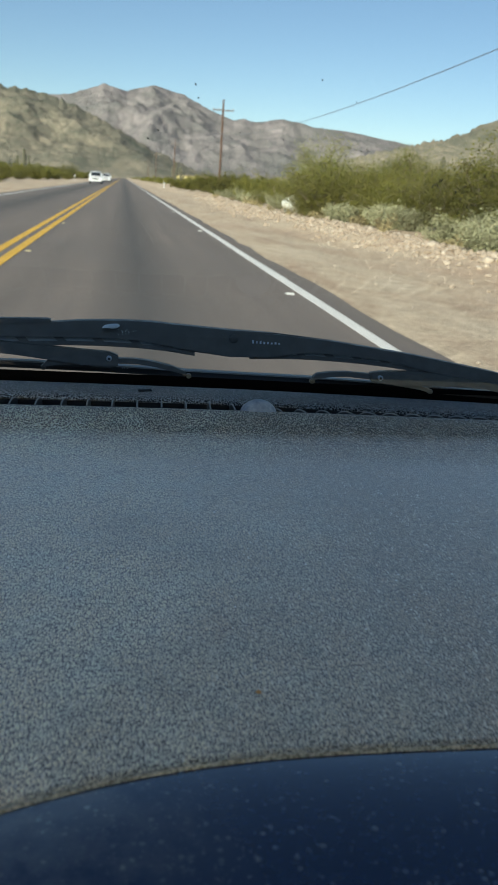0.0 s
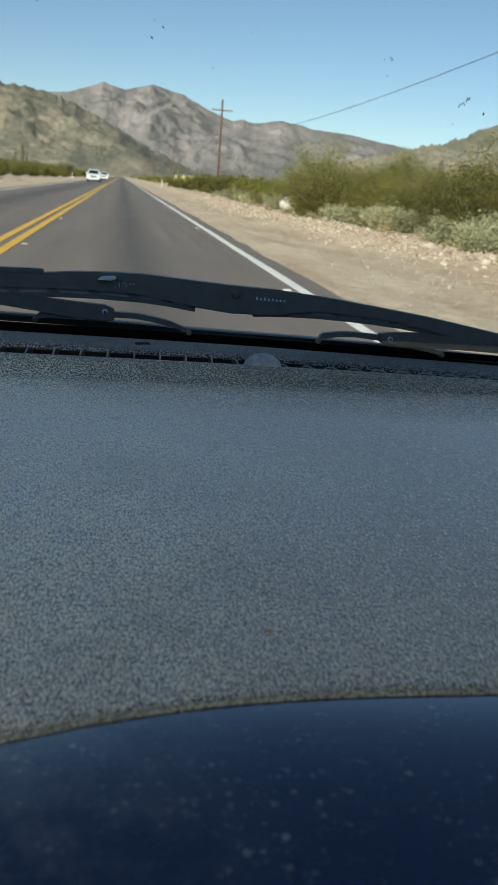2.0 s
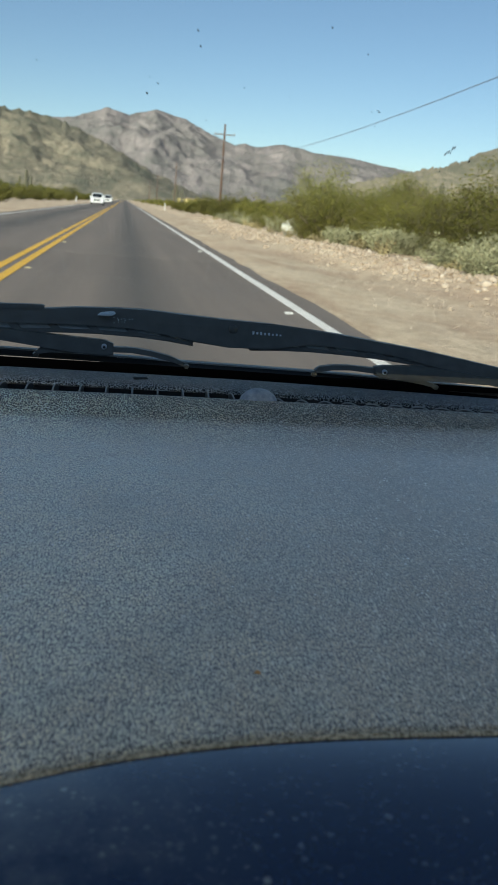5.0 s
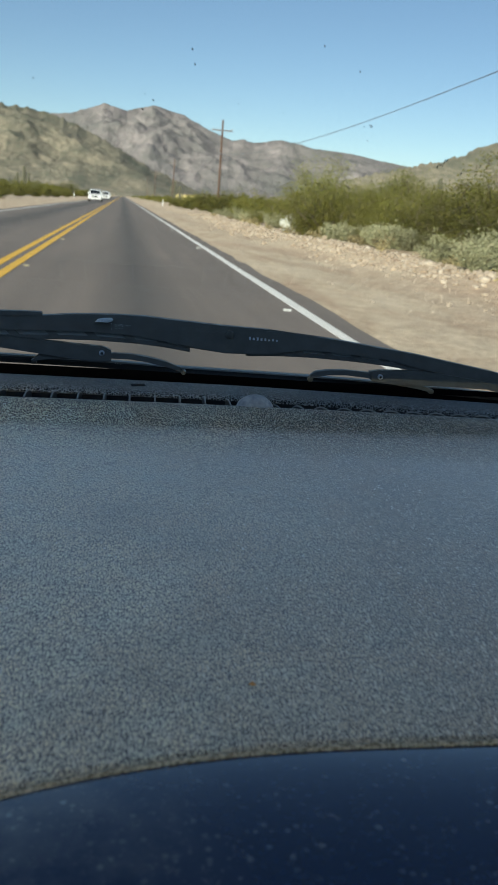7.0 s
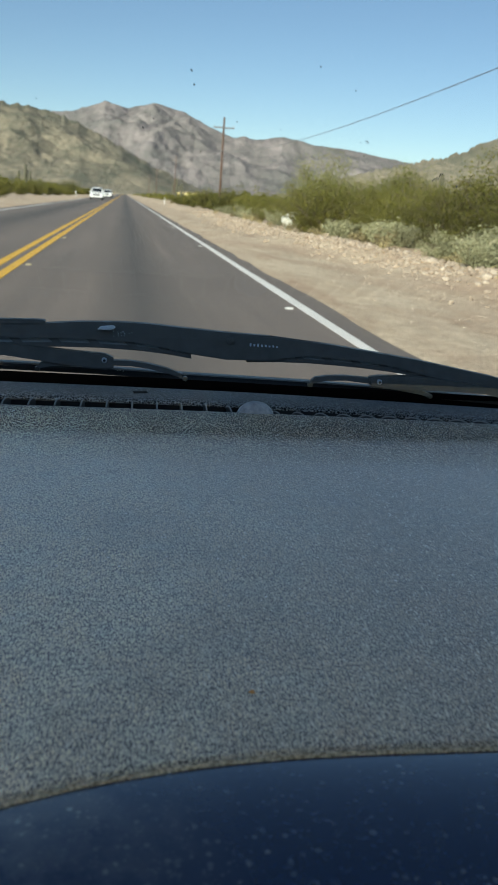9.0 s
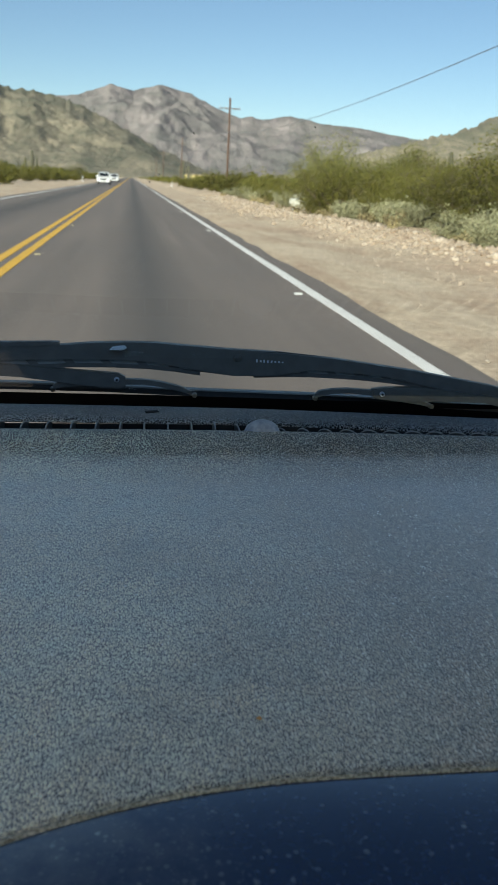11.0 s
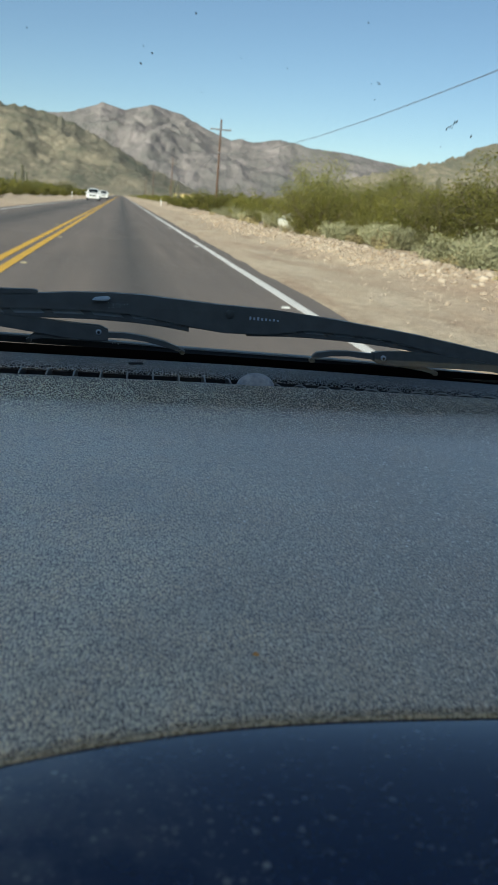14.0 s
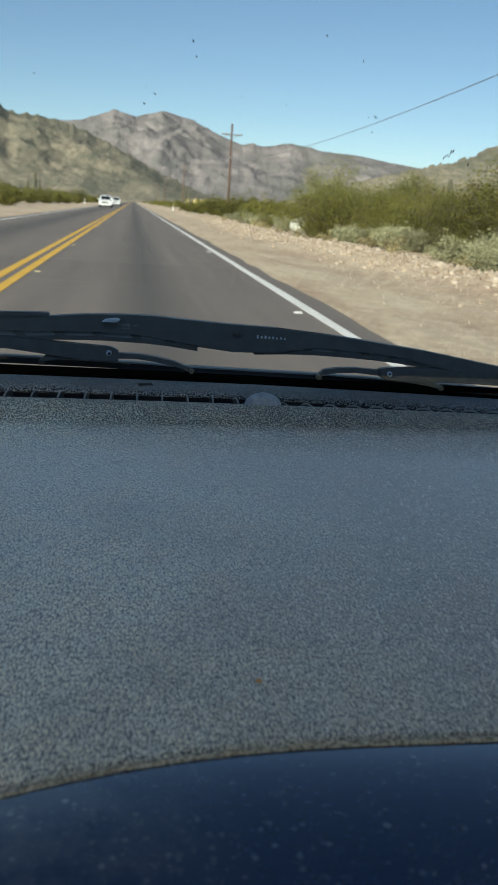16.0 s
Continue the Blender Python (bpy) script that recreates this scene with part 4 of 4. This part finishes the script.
# ---- the car around the eye: dashboard, windscreen, wiper, plain closing panels ----
CX0, CX1 = -0.66, 1.12


def near_edge(x):
    """Where the pad ends towards the seats: straight before the passenger, swinging back before the driver."""
    return max(0.3328 - 1.54 * max(0.0, 0.15 - x) ** 2.5 - 0.05 * max(0.0, x - 0.25) ** 2, 0.16)


def slot_line(x):
    return 0.906 - 0.07 * x * x


def pad_z(y, x):
    """Height of the pad along its depth: rolled near edge, flat middle, rise to the vent."""
    e, s = near_edge(x), slot_line(x)
    z = 0.8835 + 0.0262 * (y - 0.325)
    u = (y - e) / (s - e)
    z += 0.004 * math.sin(math.pi * min(max(u, 0), 1)) ** 0.7
    rise = max(0.0, (y - (s - 0.130)) / 0.130)
    return z + 0.0209 * rise * rise * (3 - 2 * rise) - 0.0025 * max(0, 1 - (y - e) / 0.006) ** 2


def swept(name, mat, xs_, steps, place, smooth=True):
    """A sheet swept across the car: place(x, i) gives its (y, z) at each step."""
    vs, fs = [], []
    n = steps
    for x in xs_:
        for i in range(n):
            y_, z_ = place(x, i)
            vs.append((x, y_, z_))
    for a in range(len(xs_) - 1):
        for i in range(n - 1):
            fs.append((a * n + i, (a + 1) * n + i, (a + 1) * n + i + 1, a * n + i + 1))
    return mesh_of(name, vs, fs, mat, smooth)


def span(a, c, n):
    return [a + (c - a) * i / n for i in range(n + 1)]


dash = thing("dashboard", "dusty dark grey grained vinyl dashboard under the windscreen", "dashboard", (0, 0, 0))
wide = span(CX0, CX1, 72)
LIPW = 0.085


def pad_place(x, i):
    e, s = near_edge(x), slot_line(x) - LIPW
    if i < 6:
        y_ = e + 0.006 * (i / 6) ** 1.5
    else:
        y_ = e + 0.006 + (s - e - 0.006) * (i - 6) / 40
    return y_, pad_z(y_, x)


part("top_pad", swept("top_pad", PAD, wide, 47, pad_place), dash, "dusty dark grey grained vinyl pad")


def lip_place(x, i):
    s = slot_line(x)
    if i <= 12:
        y_ = s - LIPW + LIPW * i / 12
        return y_, pad_z(y_, x)
    k = (i - 12) / 4
    return s + 0.003 * math.sin(k * math.pi / 2), pad_z(s, x) - 0.012 * k


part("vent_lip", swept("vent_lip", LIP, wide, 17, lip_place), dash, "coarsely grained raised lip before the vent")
part("vent_duct", swept("vent_duct", VOID, wide, 4, lambda x, i: (slot_line(x) + (0.003, 0.022, 0.0242, 0.0246)[i], (0.9080, 0.9080, 0.9100, 0.9192)[i] - 0.016 * max(0, x - 0.157) * (i > 1)), False), dash, "black demister duct")


def strip_place(x, i):
    s = slot_line(x)
    pts_ = [(0.0245, 0.9188), (0.0250, 0.9205), (0.0280, 0.9222), (0.036, 0.9232), (0.055, 0.9242), (0.080, 0.9260), (0.083, 0.9245), (0.086, 0.900)]
    return s + pts_[i][0], pts_[i][1] - 0.016 * max(0, x - 0.157) + 0.007 * max(0, 0.157 - x)


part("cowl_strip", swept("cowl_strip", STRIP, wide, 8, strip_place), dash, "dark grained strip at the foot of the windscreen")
fin = bmesh.new()
arc = [(0.0165 * math.cos(math.pi * k / 10), 0.0142 * math.sin(math.pi * k / 10) ** 0.8) for k in range(11)]
ring = [fin.verts.new((-0.0007, *q)) for q in arc]
other = [fin.verts.new((0.0007, *q)) for q in arc]
fin.faces.new(ring)
fin.faces.new(other[::-1])
for k in range(11):
    fin.faces.new((ring[k], other[k], other[(k + 1) % 11], ring[(k + 1) % 11]))
fin_mesh = to_mesh(fin, "vent_fin", FIN)
# Added tube along the arc carries the painted top light of each fin.
rim_mesh = tube("fin_rim", [(0, *q) for q in arc], [0.0010] * 11, LIT_RIM, 6)
FAN = [(-0.5, -30), (-0.15, -16), (0.10, 3), (0.16, 14), (0.31, 50), (1.1, 60)]
for k in range(-18, 29):
    x = 0.0285 * k + 0.012
    if abs(x - 0.155) > 0.026:
        f_ = part("vent_fin", fin_mesh, dash)
        f_.matrix_basis = pose(x, slot_line(x) + 0.0125, 0.9100 - 0.0052 * min(max((x - 0.10) / 0.08, 0), 1), 0, 0, between(FAN, x))
        part("fin_rim", rim_mesh, f_)

hem_path = [(x, near_edge(x) - 0.0002, pad_z(near_edge(x), x) + 0.0009) for x in span(CX0 + 0.02, CX1 - 0.02, 110)]
part("edge_hem", tube("edge_hem", hem_path, [0.0022] * len(hem_path), HEM, 8), dash, "olive-brown rolled hem along the pad edge")


def panel_place(x, i):
    """The glossy panel rises a little towards the seats, then rolls over."""
    e = near_edge(x)
    d = 0.30 * (i / 30) ** 1.2
    return e - 0.0002 - d, pad_z(e, x) + 0.0010 + 0.17 * d - 1.35 * d * d


part("gloss_panel", swept("gloss_panel", GLOSSY, wide, 31, panel_place), dash, "glossy dark lower panel, mirrored sky blue put into its colour, with dust")
part("dash_base", box("dash_base", (CX1 - CX0, 0.42, 0.84), VOID, ((CX0 + CX1) / 2, 0.78, 0.42)), dash, "black dashboard core")

sensor = bmesh.new()
bmesh.ops.create_uvsphere(sensor, u_segments=32, v_segments=16, radius=1)
bmesh.ops.transform(sensor, matrix=Matrix.Translation((0.1570, 0.913, 0.9130)) @ Matrix.Diagonal((0.0228, 0.015, 0.0188, 1)), verts=sensor.verts)
part("sun_sensor", to_mesh(sensor, "sun_sensor", DOME, True), dash, "frosted blue-grey sun sensor dome")

part("strip_notch", box("strip_notch", (0.017, 0.006, 0.003), VOID, (0.022, slot_line(0.022) + 0.058, 0.9255), 0.0005, 0.25), dash, "small black slot in the strip")

# crumbs and lint lying on the pad
rng = np.random.default_rng(8)


def crumb(x, y, size, mat, label):
    bm = bmesh.new()
    bmesh.ops.create_icosphere(bm, subdivisions=1, radius=size)
    for q in bm.verts:
        q.co *= rng.uniform(0.6, 1.3)
        q.co.z *= 0.45
    ob = new("crumb", to_mesh(bm, "crumb", mat))
    ob.matrix_basis = pose(x, y, pad_z(y, x) + size * 0.1)
    return tagged(ob, label, "crumb", "crumbs on the dashboard")


crumb(0.0765, 0.384, 0.0022, CRUMB, "tiny orange-brown crumb on the dashboard pad")
for x, y in ((0.190, 0.480), (0.187, 0.483), (0.054, 0.603), (0.060, 0.600), (0.135, 0.60), (-0.02, 0.57), (0.21, 0.585)):
    crumb(x, y, 0.0012, LINT, "tiny pale lint speck on the dashboard pad")


def glint_grains(count, seed):
    """Fine pale grains added as sky glints all over the pad, denser on the driver's side, as one mesh."""
    r = np.random.default_rng(seed)
    base = np.array([(1, 0, 0), (0, 1, 0), (-1, 0, 0), (0, -1, 0), (0, 0, 0.75), (0, 0, -0.2)], float)
    tri = np.array([(0, 1, 4), (1, 2, 4), (2, 3, 4), (3, 0, 4), (1, 0, 5), (2, 1, 5), (3, 2, 5), (0, 3, 5)])
    vs, fs = [], []
    for k in range(count):
        x_ = -0.32 + 0.86 * r.uniform() ** 1.25
        y_ = 0.44 + 0.42 * r.uniform() ** 0.8
        size = 0.00060 + 0.00075 * r.uniform() ** 3
        w = r.uniform(0, 6.28)
        q = base * (1 + r.normal(0, 0.15, (6, 1))) * size
        q = np.stack([q[:, 0] * math.cos(w) - q[:, 1] * math.sin(w), q[:, 0] * math.sin(w) + q[:, 1] * math.cos(w), q[:, 2]], 1)
        vs.append(q + (x_, y_, pad_z(y_, x_) + 0.2 * size))
        fs.append(tri + 6 * k)
    return tagged(new("glint_grains", mesh_of("glint_grains", np.concatenate(vs), np.concatenate(fs), GLINT_GRAIN)), "fine pale grains added as sky glints on the dashboard pad", "dust", kind="stuff")


glint_grains(1300, 77)


# windscreen: leans back from its foot
def screen_y(z):
    return 1.085 - (z - 0.90) * 1.40


glass = thing("windscreen", "clear raked car windscreen with a few dried insect specks", "windscreen")
pane = mesh_of("pane", [(CX0, screen_y(0.895), 0.895), (CX1, screen_y(0.895), 0.895), (CX1, screen_y(1.450), 1.450), (CX0, screen_y(1.450), 1.450)], [(0, 1, 2, 3)], GLASS)
pane_ob = part("pane", pane, glass, "clear glass pane")
pane_ob.visible_shadow = False


def frit_place(x, i):
    top = between([(-0.66, 0.9355), (-0.145, 0.9315), (0.03, 0.930), (0.17, 0.9268), (0.26, 0.9240), (0.335, 0.9235), (0.516, 0.9200), (1.12, 0.909)], x)
    z = (0.885, top)[i]
    return screen_y(z) - 0.004, z - 0.0015


part("black_border", swept("black_border", FRIT, wide, 2, frit_place), glass, "black border at the foot of the glass")


def smear(x, z, size, seed, stretch=1.0):
    """A dried insect speck stuck to the inside of the pane's face."""
    r = np.random.default_rng(seed)
    n = 9
    w = [2 * math.pi * k / n for k in range(n)]
    rad = [size * r.uniform(0.45, 1.2) for _ in w]
    lay = Vector((0, -1.40, 1)).normalized()
    out = Vector((0, 1, 1.40)).normalized()
    mid_ = Vector((x, screen_y(z), z)) + out * 0.0006
    vs = []
    for k in range(n):
        o = Vector((1, 0, 0)) * rad[k] * math.cos(w[k] + 0.6) + lay * rad[k] * 1.7 * stretch * math.sin(w[k])
        vs.append(mid_ + o)
    vs += [q + out * size * 0.25 for q in vs[:n]]
    fs = [tuple(range(n))[::-1], tuple(range(n, 2 * n))] + [(k, (k + 1) % n, n + (k + 1) % n, n + k) for k in range(n)]
    return part("insect_speck", mesh_of("insect_speck", vs, fs, BUG), glass)


for k, (x, z, s, st) in enumerate(((0.0086, 1.2056, 0.0010, 1), (0.0161, 1.2117, 0.0010, 0.7), (0.0097, 1.2150, 0.0006, 1), (0.1610, 1.2400, 0.0008, 1), (-0.0698, 1.2177, 0.0006, 1),
                                   (0.0794, 1.2144, 0.0007, 0.8), (0.1147, 1.2117, 0.0005, 1), (0.0400, 1.2422, 0.0009, 1), (0.1300, 1.2511, 0.0008, 1), (0.1880, 1.1991, 0.0007, 0.6),
                                   (0.2797, 1.1822, 0.0011, 1.2), (0.2599, 1.1730, 0.0006, 1), (0.2189, 1.1294, 0.0007, 1.4), (0.0432, 1.2344, 0.0008, 1), (0.0554, 1.1925, 0.0005, 1))):
    smear(x, z, s, k, st)
for k in range(9):
    r_ = np.random.default_rng(50 + k)
    smear(0.2560 + 0.0007 * k + r_.normal(0, 0.0007), 1.1854 + 0.0007 * k + r_.normal(0, 0.0007), r_.uniform(0.0004, 0.0009), 70 + k, 2.0)
for k in range(5):
    r_ = np.random.default_rng(90 + k)
    smear(0.1842 + r_.normal(0, 0.0015), 1.2089 + r_.normal(0, 0.0007), 0.0006, 120 + k, 0.8)

# wiper, lying across the foot of the glass
wiper = thing("windscreen_wiper", "dusty black windscreen wiper with a bird dropping, parked on the glass", "wiper")
TOP = [(-0.40, 0.9700), (-0.20, 0.9855), (-0.102, 0.9875), (-0.06, 0.9915), (-0.011, 0.9935), (0.030, 0.9935), (0.06, 0.9915), (0.13, 0.9875), (0.196, 0.9855), (0.202, 0.9825), (0.284, 0.9780), (0.40, 0.9645), (0.513, 0.9470), (0.70, 0.9100)]
LOW = [(-0.40, 0.955), (-0.20, 0.966), (-0.148, 0.9685), (-0.08, 0.9705), (-0.031, 0.971), (0.020, 0.9695), (0.054, 0.9665), (0.084, 0.9585), (0.136, 0.9535), (0.20, 0.9535), (0.215, 0.9605), (0.248, 0.9630), (0.286, 0.9612), (0.325, 0.9588), (0.365, 0.9550), (0.397, 0.9505), (0.415, 0.9430), (0.489, 0.9320), (0.52, 0.9270), (0.70, 0.897)]
part("bridge", plate("bridge", TOP + LOW[::-1], 1.052, 1.066, BLADE, 0.0022), wiper, "dusty black pressed-steel bridge")
part("end_cap", plate("end_cap", [(-0.40, 0.9745), (-0.20, 0.9895), (-0.1035, 0.9920), (-0.1005, 0.9905), (-0.101, 0.9870), (-0.20, 0.983), (-0.40, 0.967)], 1.0505, 1.064, BLADE, 0.0012), wiper)
# slotted lower rail: a thin rail and slanting ribs
RAILS = (([(-0.40, 0.944), (-0.20, 0.9560), (-0.148, 0.9590), (-0.08, 0.9620), (-0.031, 0.9628), (0.020, 0.9615), (0.054, 0.9590), (0.09, 0.9545)], (-0.19, -0.141, -0.092, -0.043, 0.006, 0.048)),
         ([(0.165, 0.9530), (0.210, 0.9550), (0.248, 0.9552), (0.287, 0.9540), (0.326, 0.9520), (0.366, 0.9488), (0.398, 0.9450), (0.43, 0.9400)], (0.232, 0.272, 0.312, 0.352, 0.390)))
for line, ribs in RAILS:
    part("lower_rail", plate("lower_rail", [(x, z + 0.0030) for x, z in line] + [(x, z - 0.0022) for x, z in line[::-1]], 1.056, 1.068, BLADE, 0.0005), wiper)
    web = line[1:] if line[0][0] < 0 else line
    # Added plate: its grey stands in for the dim road through the slots.
    part("slot_web", plate("slot_web", [(x, between(LOW, x) + 0.001) for x, z in web] + [(x, z) for x, z in web[::-1]], 1.0575, 1.0595, WEB, 0), wiper, "added grey plate toning the wiper slots")
    for x in ribs:
        z0, z1 = between(line, x + 0.008), between(LOW, x)
        part("rib", plate("rib", [(x - 0.006, z1 + 0.001), (x + 0.006, z1 + 0.001), (x + 0.018, z0 - 0.001), (x + 0.006, z0 - 0.001)], 1.0545, 1.065, BLADE, 0), wiper)
part("yoke", plate("yoke", [(-0.36, 0.9695), (-0.148, 0.9620), (-0.06, 0.9565), (-0.023, 0.9550), (-0.012, 0.9510), (-0.0115, 0.9380), (-0.022, 0.9358), (-0.045, 0.9365), (-0.060, 0.9405), (-0.148, 0.9482), (-0.36, 0.956)], 1.046, 1.058, BLADE, 0.0018), wiper)
part("yoke", plate("yoke", [(0.333, 0.9405), (0.347, 0.9425), (0.402, 0.9440), (0.45, 0.9405), (0.516, 0.9325), (0.62, 0.918), (0.62, 0.906), (0.518, 0.9215), (0.499, 0.9250), (0.449, 0.9262), (0.385, 0.9262), (0.361, 0.9265), (0.340, 0.9275), (0.334, 0.9300)], 1.046, 1.058, BLADE, 0.0018), wiper)


def claw(line, half):
    """A thin curved spring claw that grips the rubber at both ends."""
    up = [(x, z + half * (0.6 if i in (0, len(line) - 1) else 1)) for i, (x, z) in enumerate(line)]
    dn = [(x, z - half) for x, z in line]
    return plate("claw", up + dn[::-1], 1.050, 1.060, BLADE, 0.001)


part("claw", claw([(-0.108, 0.9350), (-0.103, 0.9385), (-0.09, 0.9410), (-0.05, 0.9412), (-0.012, 0.9438), (0.012, 0.9440), (0.035, 0.9415), (0.060, 0.9365), (0.078, 0.9315)], 0.0031), wiper)
part("claw", claw([(0.252, 0.9300), (0.258, 0.9335), (0.275, 0.9360), (0.300, 0.9372), (0.335, 0.9355), (0.365, 0.9285), (0.401, 0.9240), (0.420, 0.9200)], 0.0030), wiper)
for x, z in ((-0.108, 0.9325), (0.082, 0.9278), (0.2515, 0.9265), (0.421, 0.9180)):
    part("claw_tip", box("claw_tip", (0.0065, 0.010, 0.0058), BLADE, (x, 1.055 + leaning(z), z), 0.0012), wiper)
rivet_mesh = mesh_of("rivet", *tube_data([(0, 0.002, 0), (0, -0.0015, 0), (0, -0.0022, 0)], [0.0036, 0.0036, 0.0026], 16), RIVET, True)
hole_mesh = mesh_of("rivet_hole", *tube_data([(0, -0.0022, 0), (0, -0.0026, 0)], [0.0018, 0.0016], 12), RUBBER, True)
for x, z in ((-0.0235, 0.9475), (0.3465, 0.9350)):
    r_ = part("rivet", rivet_mesh, wiper, "bright hollow steel rivet")
    r_.location = (x, 1.0455 + leaning(z), z)
    part("rivet_hole", hole_mesh, r_)
boss = mesh_of("boss", *tube_data([(0, 0.002, 0), (0, -0.001, 0), (0, -0.0025, 0)], [0.0062, 0.0060, 0.0045], 18), BLADE, True)
part("boss", boss, wiper).location = (0.142, 1.0515 + leaning(0.9765), 0.9765)
RUB = [(-0.40, 0.9335), (-0.148, 0.9315), (-0.034, 0.9300), (0.086, 0.9262), (0.168, 0.9245), (0.25, 0.9230), (0.338, 0.9200), (0.422, 0.9165), (0.66, 0.9050)]
part("rubber", plate("rubber", [(x, z + 0.0005) for x, z in RUB] + [(x, z - 0.0075) for x, z in RUB[::-1]], 1.087, 1.093, RUBBER, 0.0006), wiper, "black rubber lip")
part("spline", plate("spline", [(x, z + 0.0024) for x, z in RUB] + [(x, z + 0.0006) for x, z in RUB[::-1]], 1.083, 1.095, WEB, 0.0002), wiper, "dull steel backing strip")
part("dropping", plate("dropping", [(-0.0335, 0.9846), (-0.030, 0.9878), (-0.022, 0.9890), (-0.0135, 0.9900), (-0.0105, 0.9880), (-0.013, 0.9858), (-0.019, 0.9842), (-0.026, 0.9848)], 1.0430, 1.0524, CHALK, 0.0020), wiper, "chalky white bird dropping")
rng = np.random.default_rng(21)
spot = mesh_of("paint_fleck", *tube_data([(0, 0.001, 0), (0, -0.0004, 0)], [0.0007, 0.0005], 7), CHALK)
for k in range(16):
    fx, fz = rng.normal(-0.002, 0.006), rng.normal(0.979, 0.002)
    part("paint_fleck", spot, wiper).location = (fx, 1.0517 + leaning(fz), fz)
for fx, fz in ((-0.006, 0.9328), (0.001, 0.9322), (-0.003, 0.9330)):
    part("paint_fleck", spot, wiper).location = (fx, 1.0545, fz)
for k in range(8):
    part("mark_bar", box("mark_bar", (0.0024, 0.0012, (0.0042, 0.0030, 0.0048, 0.0036)[k % 4]), PRINT, (0.169 + 0.0052 * k, 1.0516 + leaning(0.9738), 0.9738 - 0.0003 * k)), wiper)

# cabin closing panels with open window bays, unseen but for the light and shade they give
MID, WID = (CX0 + CX1) / 2, CX1 - CX0
shell = [("roof_panel", "unseen plain pale beige headliner over the seats, shading the dashboard", (WID + 0.1, 2.10, 0.05), (MID, 0.30 - 1.05, 1.475)),
         ("rear_panel", "plain beige panel closing the cabin behind", (WID + 0.1, 0.05, 0.93), (MID, -1.78, 0.475)),
         ("side_panel", "plain beige door panel below the side windows", (0.05, 2.55, 0.66), (CX0 - 0.03, -0.46, 0.34)),
         ("side_panel", "plain beige door panel below the side windows", (0.05, 2.55, 0.90), (CX1 + 0.03, -0.46, 0.46)),
         ("cabin_floor", "unseen plain beige cabin floor throwing light upwards", (WID + 0.1, 2.9, 0.03), (MID, -0.35, 0.02))]
for sx in (CX0 - 0.03, CX1 + 0.03):
    # Rails out of view, added to keep the low sun off the pad.
    shell.append(("sun_block_rail", "unseen plain beige rail added to keep sun off the dashboard", (0.05, 2.10, 0.14), (sx, -0.75, 1.38)))
    for y in (-0.55, -1.72):
        shell.append(("door_pillar", "plain beige pillar between the side windows", (0.05, 0.10, 0.80), (sx, y, 1.05)))
for name, label, size, at in shell:
    tagged(new(name, box(name, size, HEADLINER, at)), label, "car panel", kind="structure")
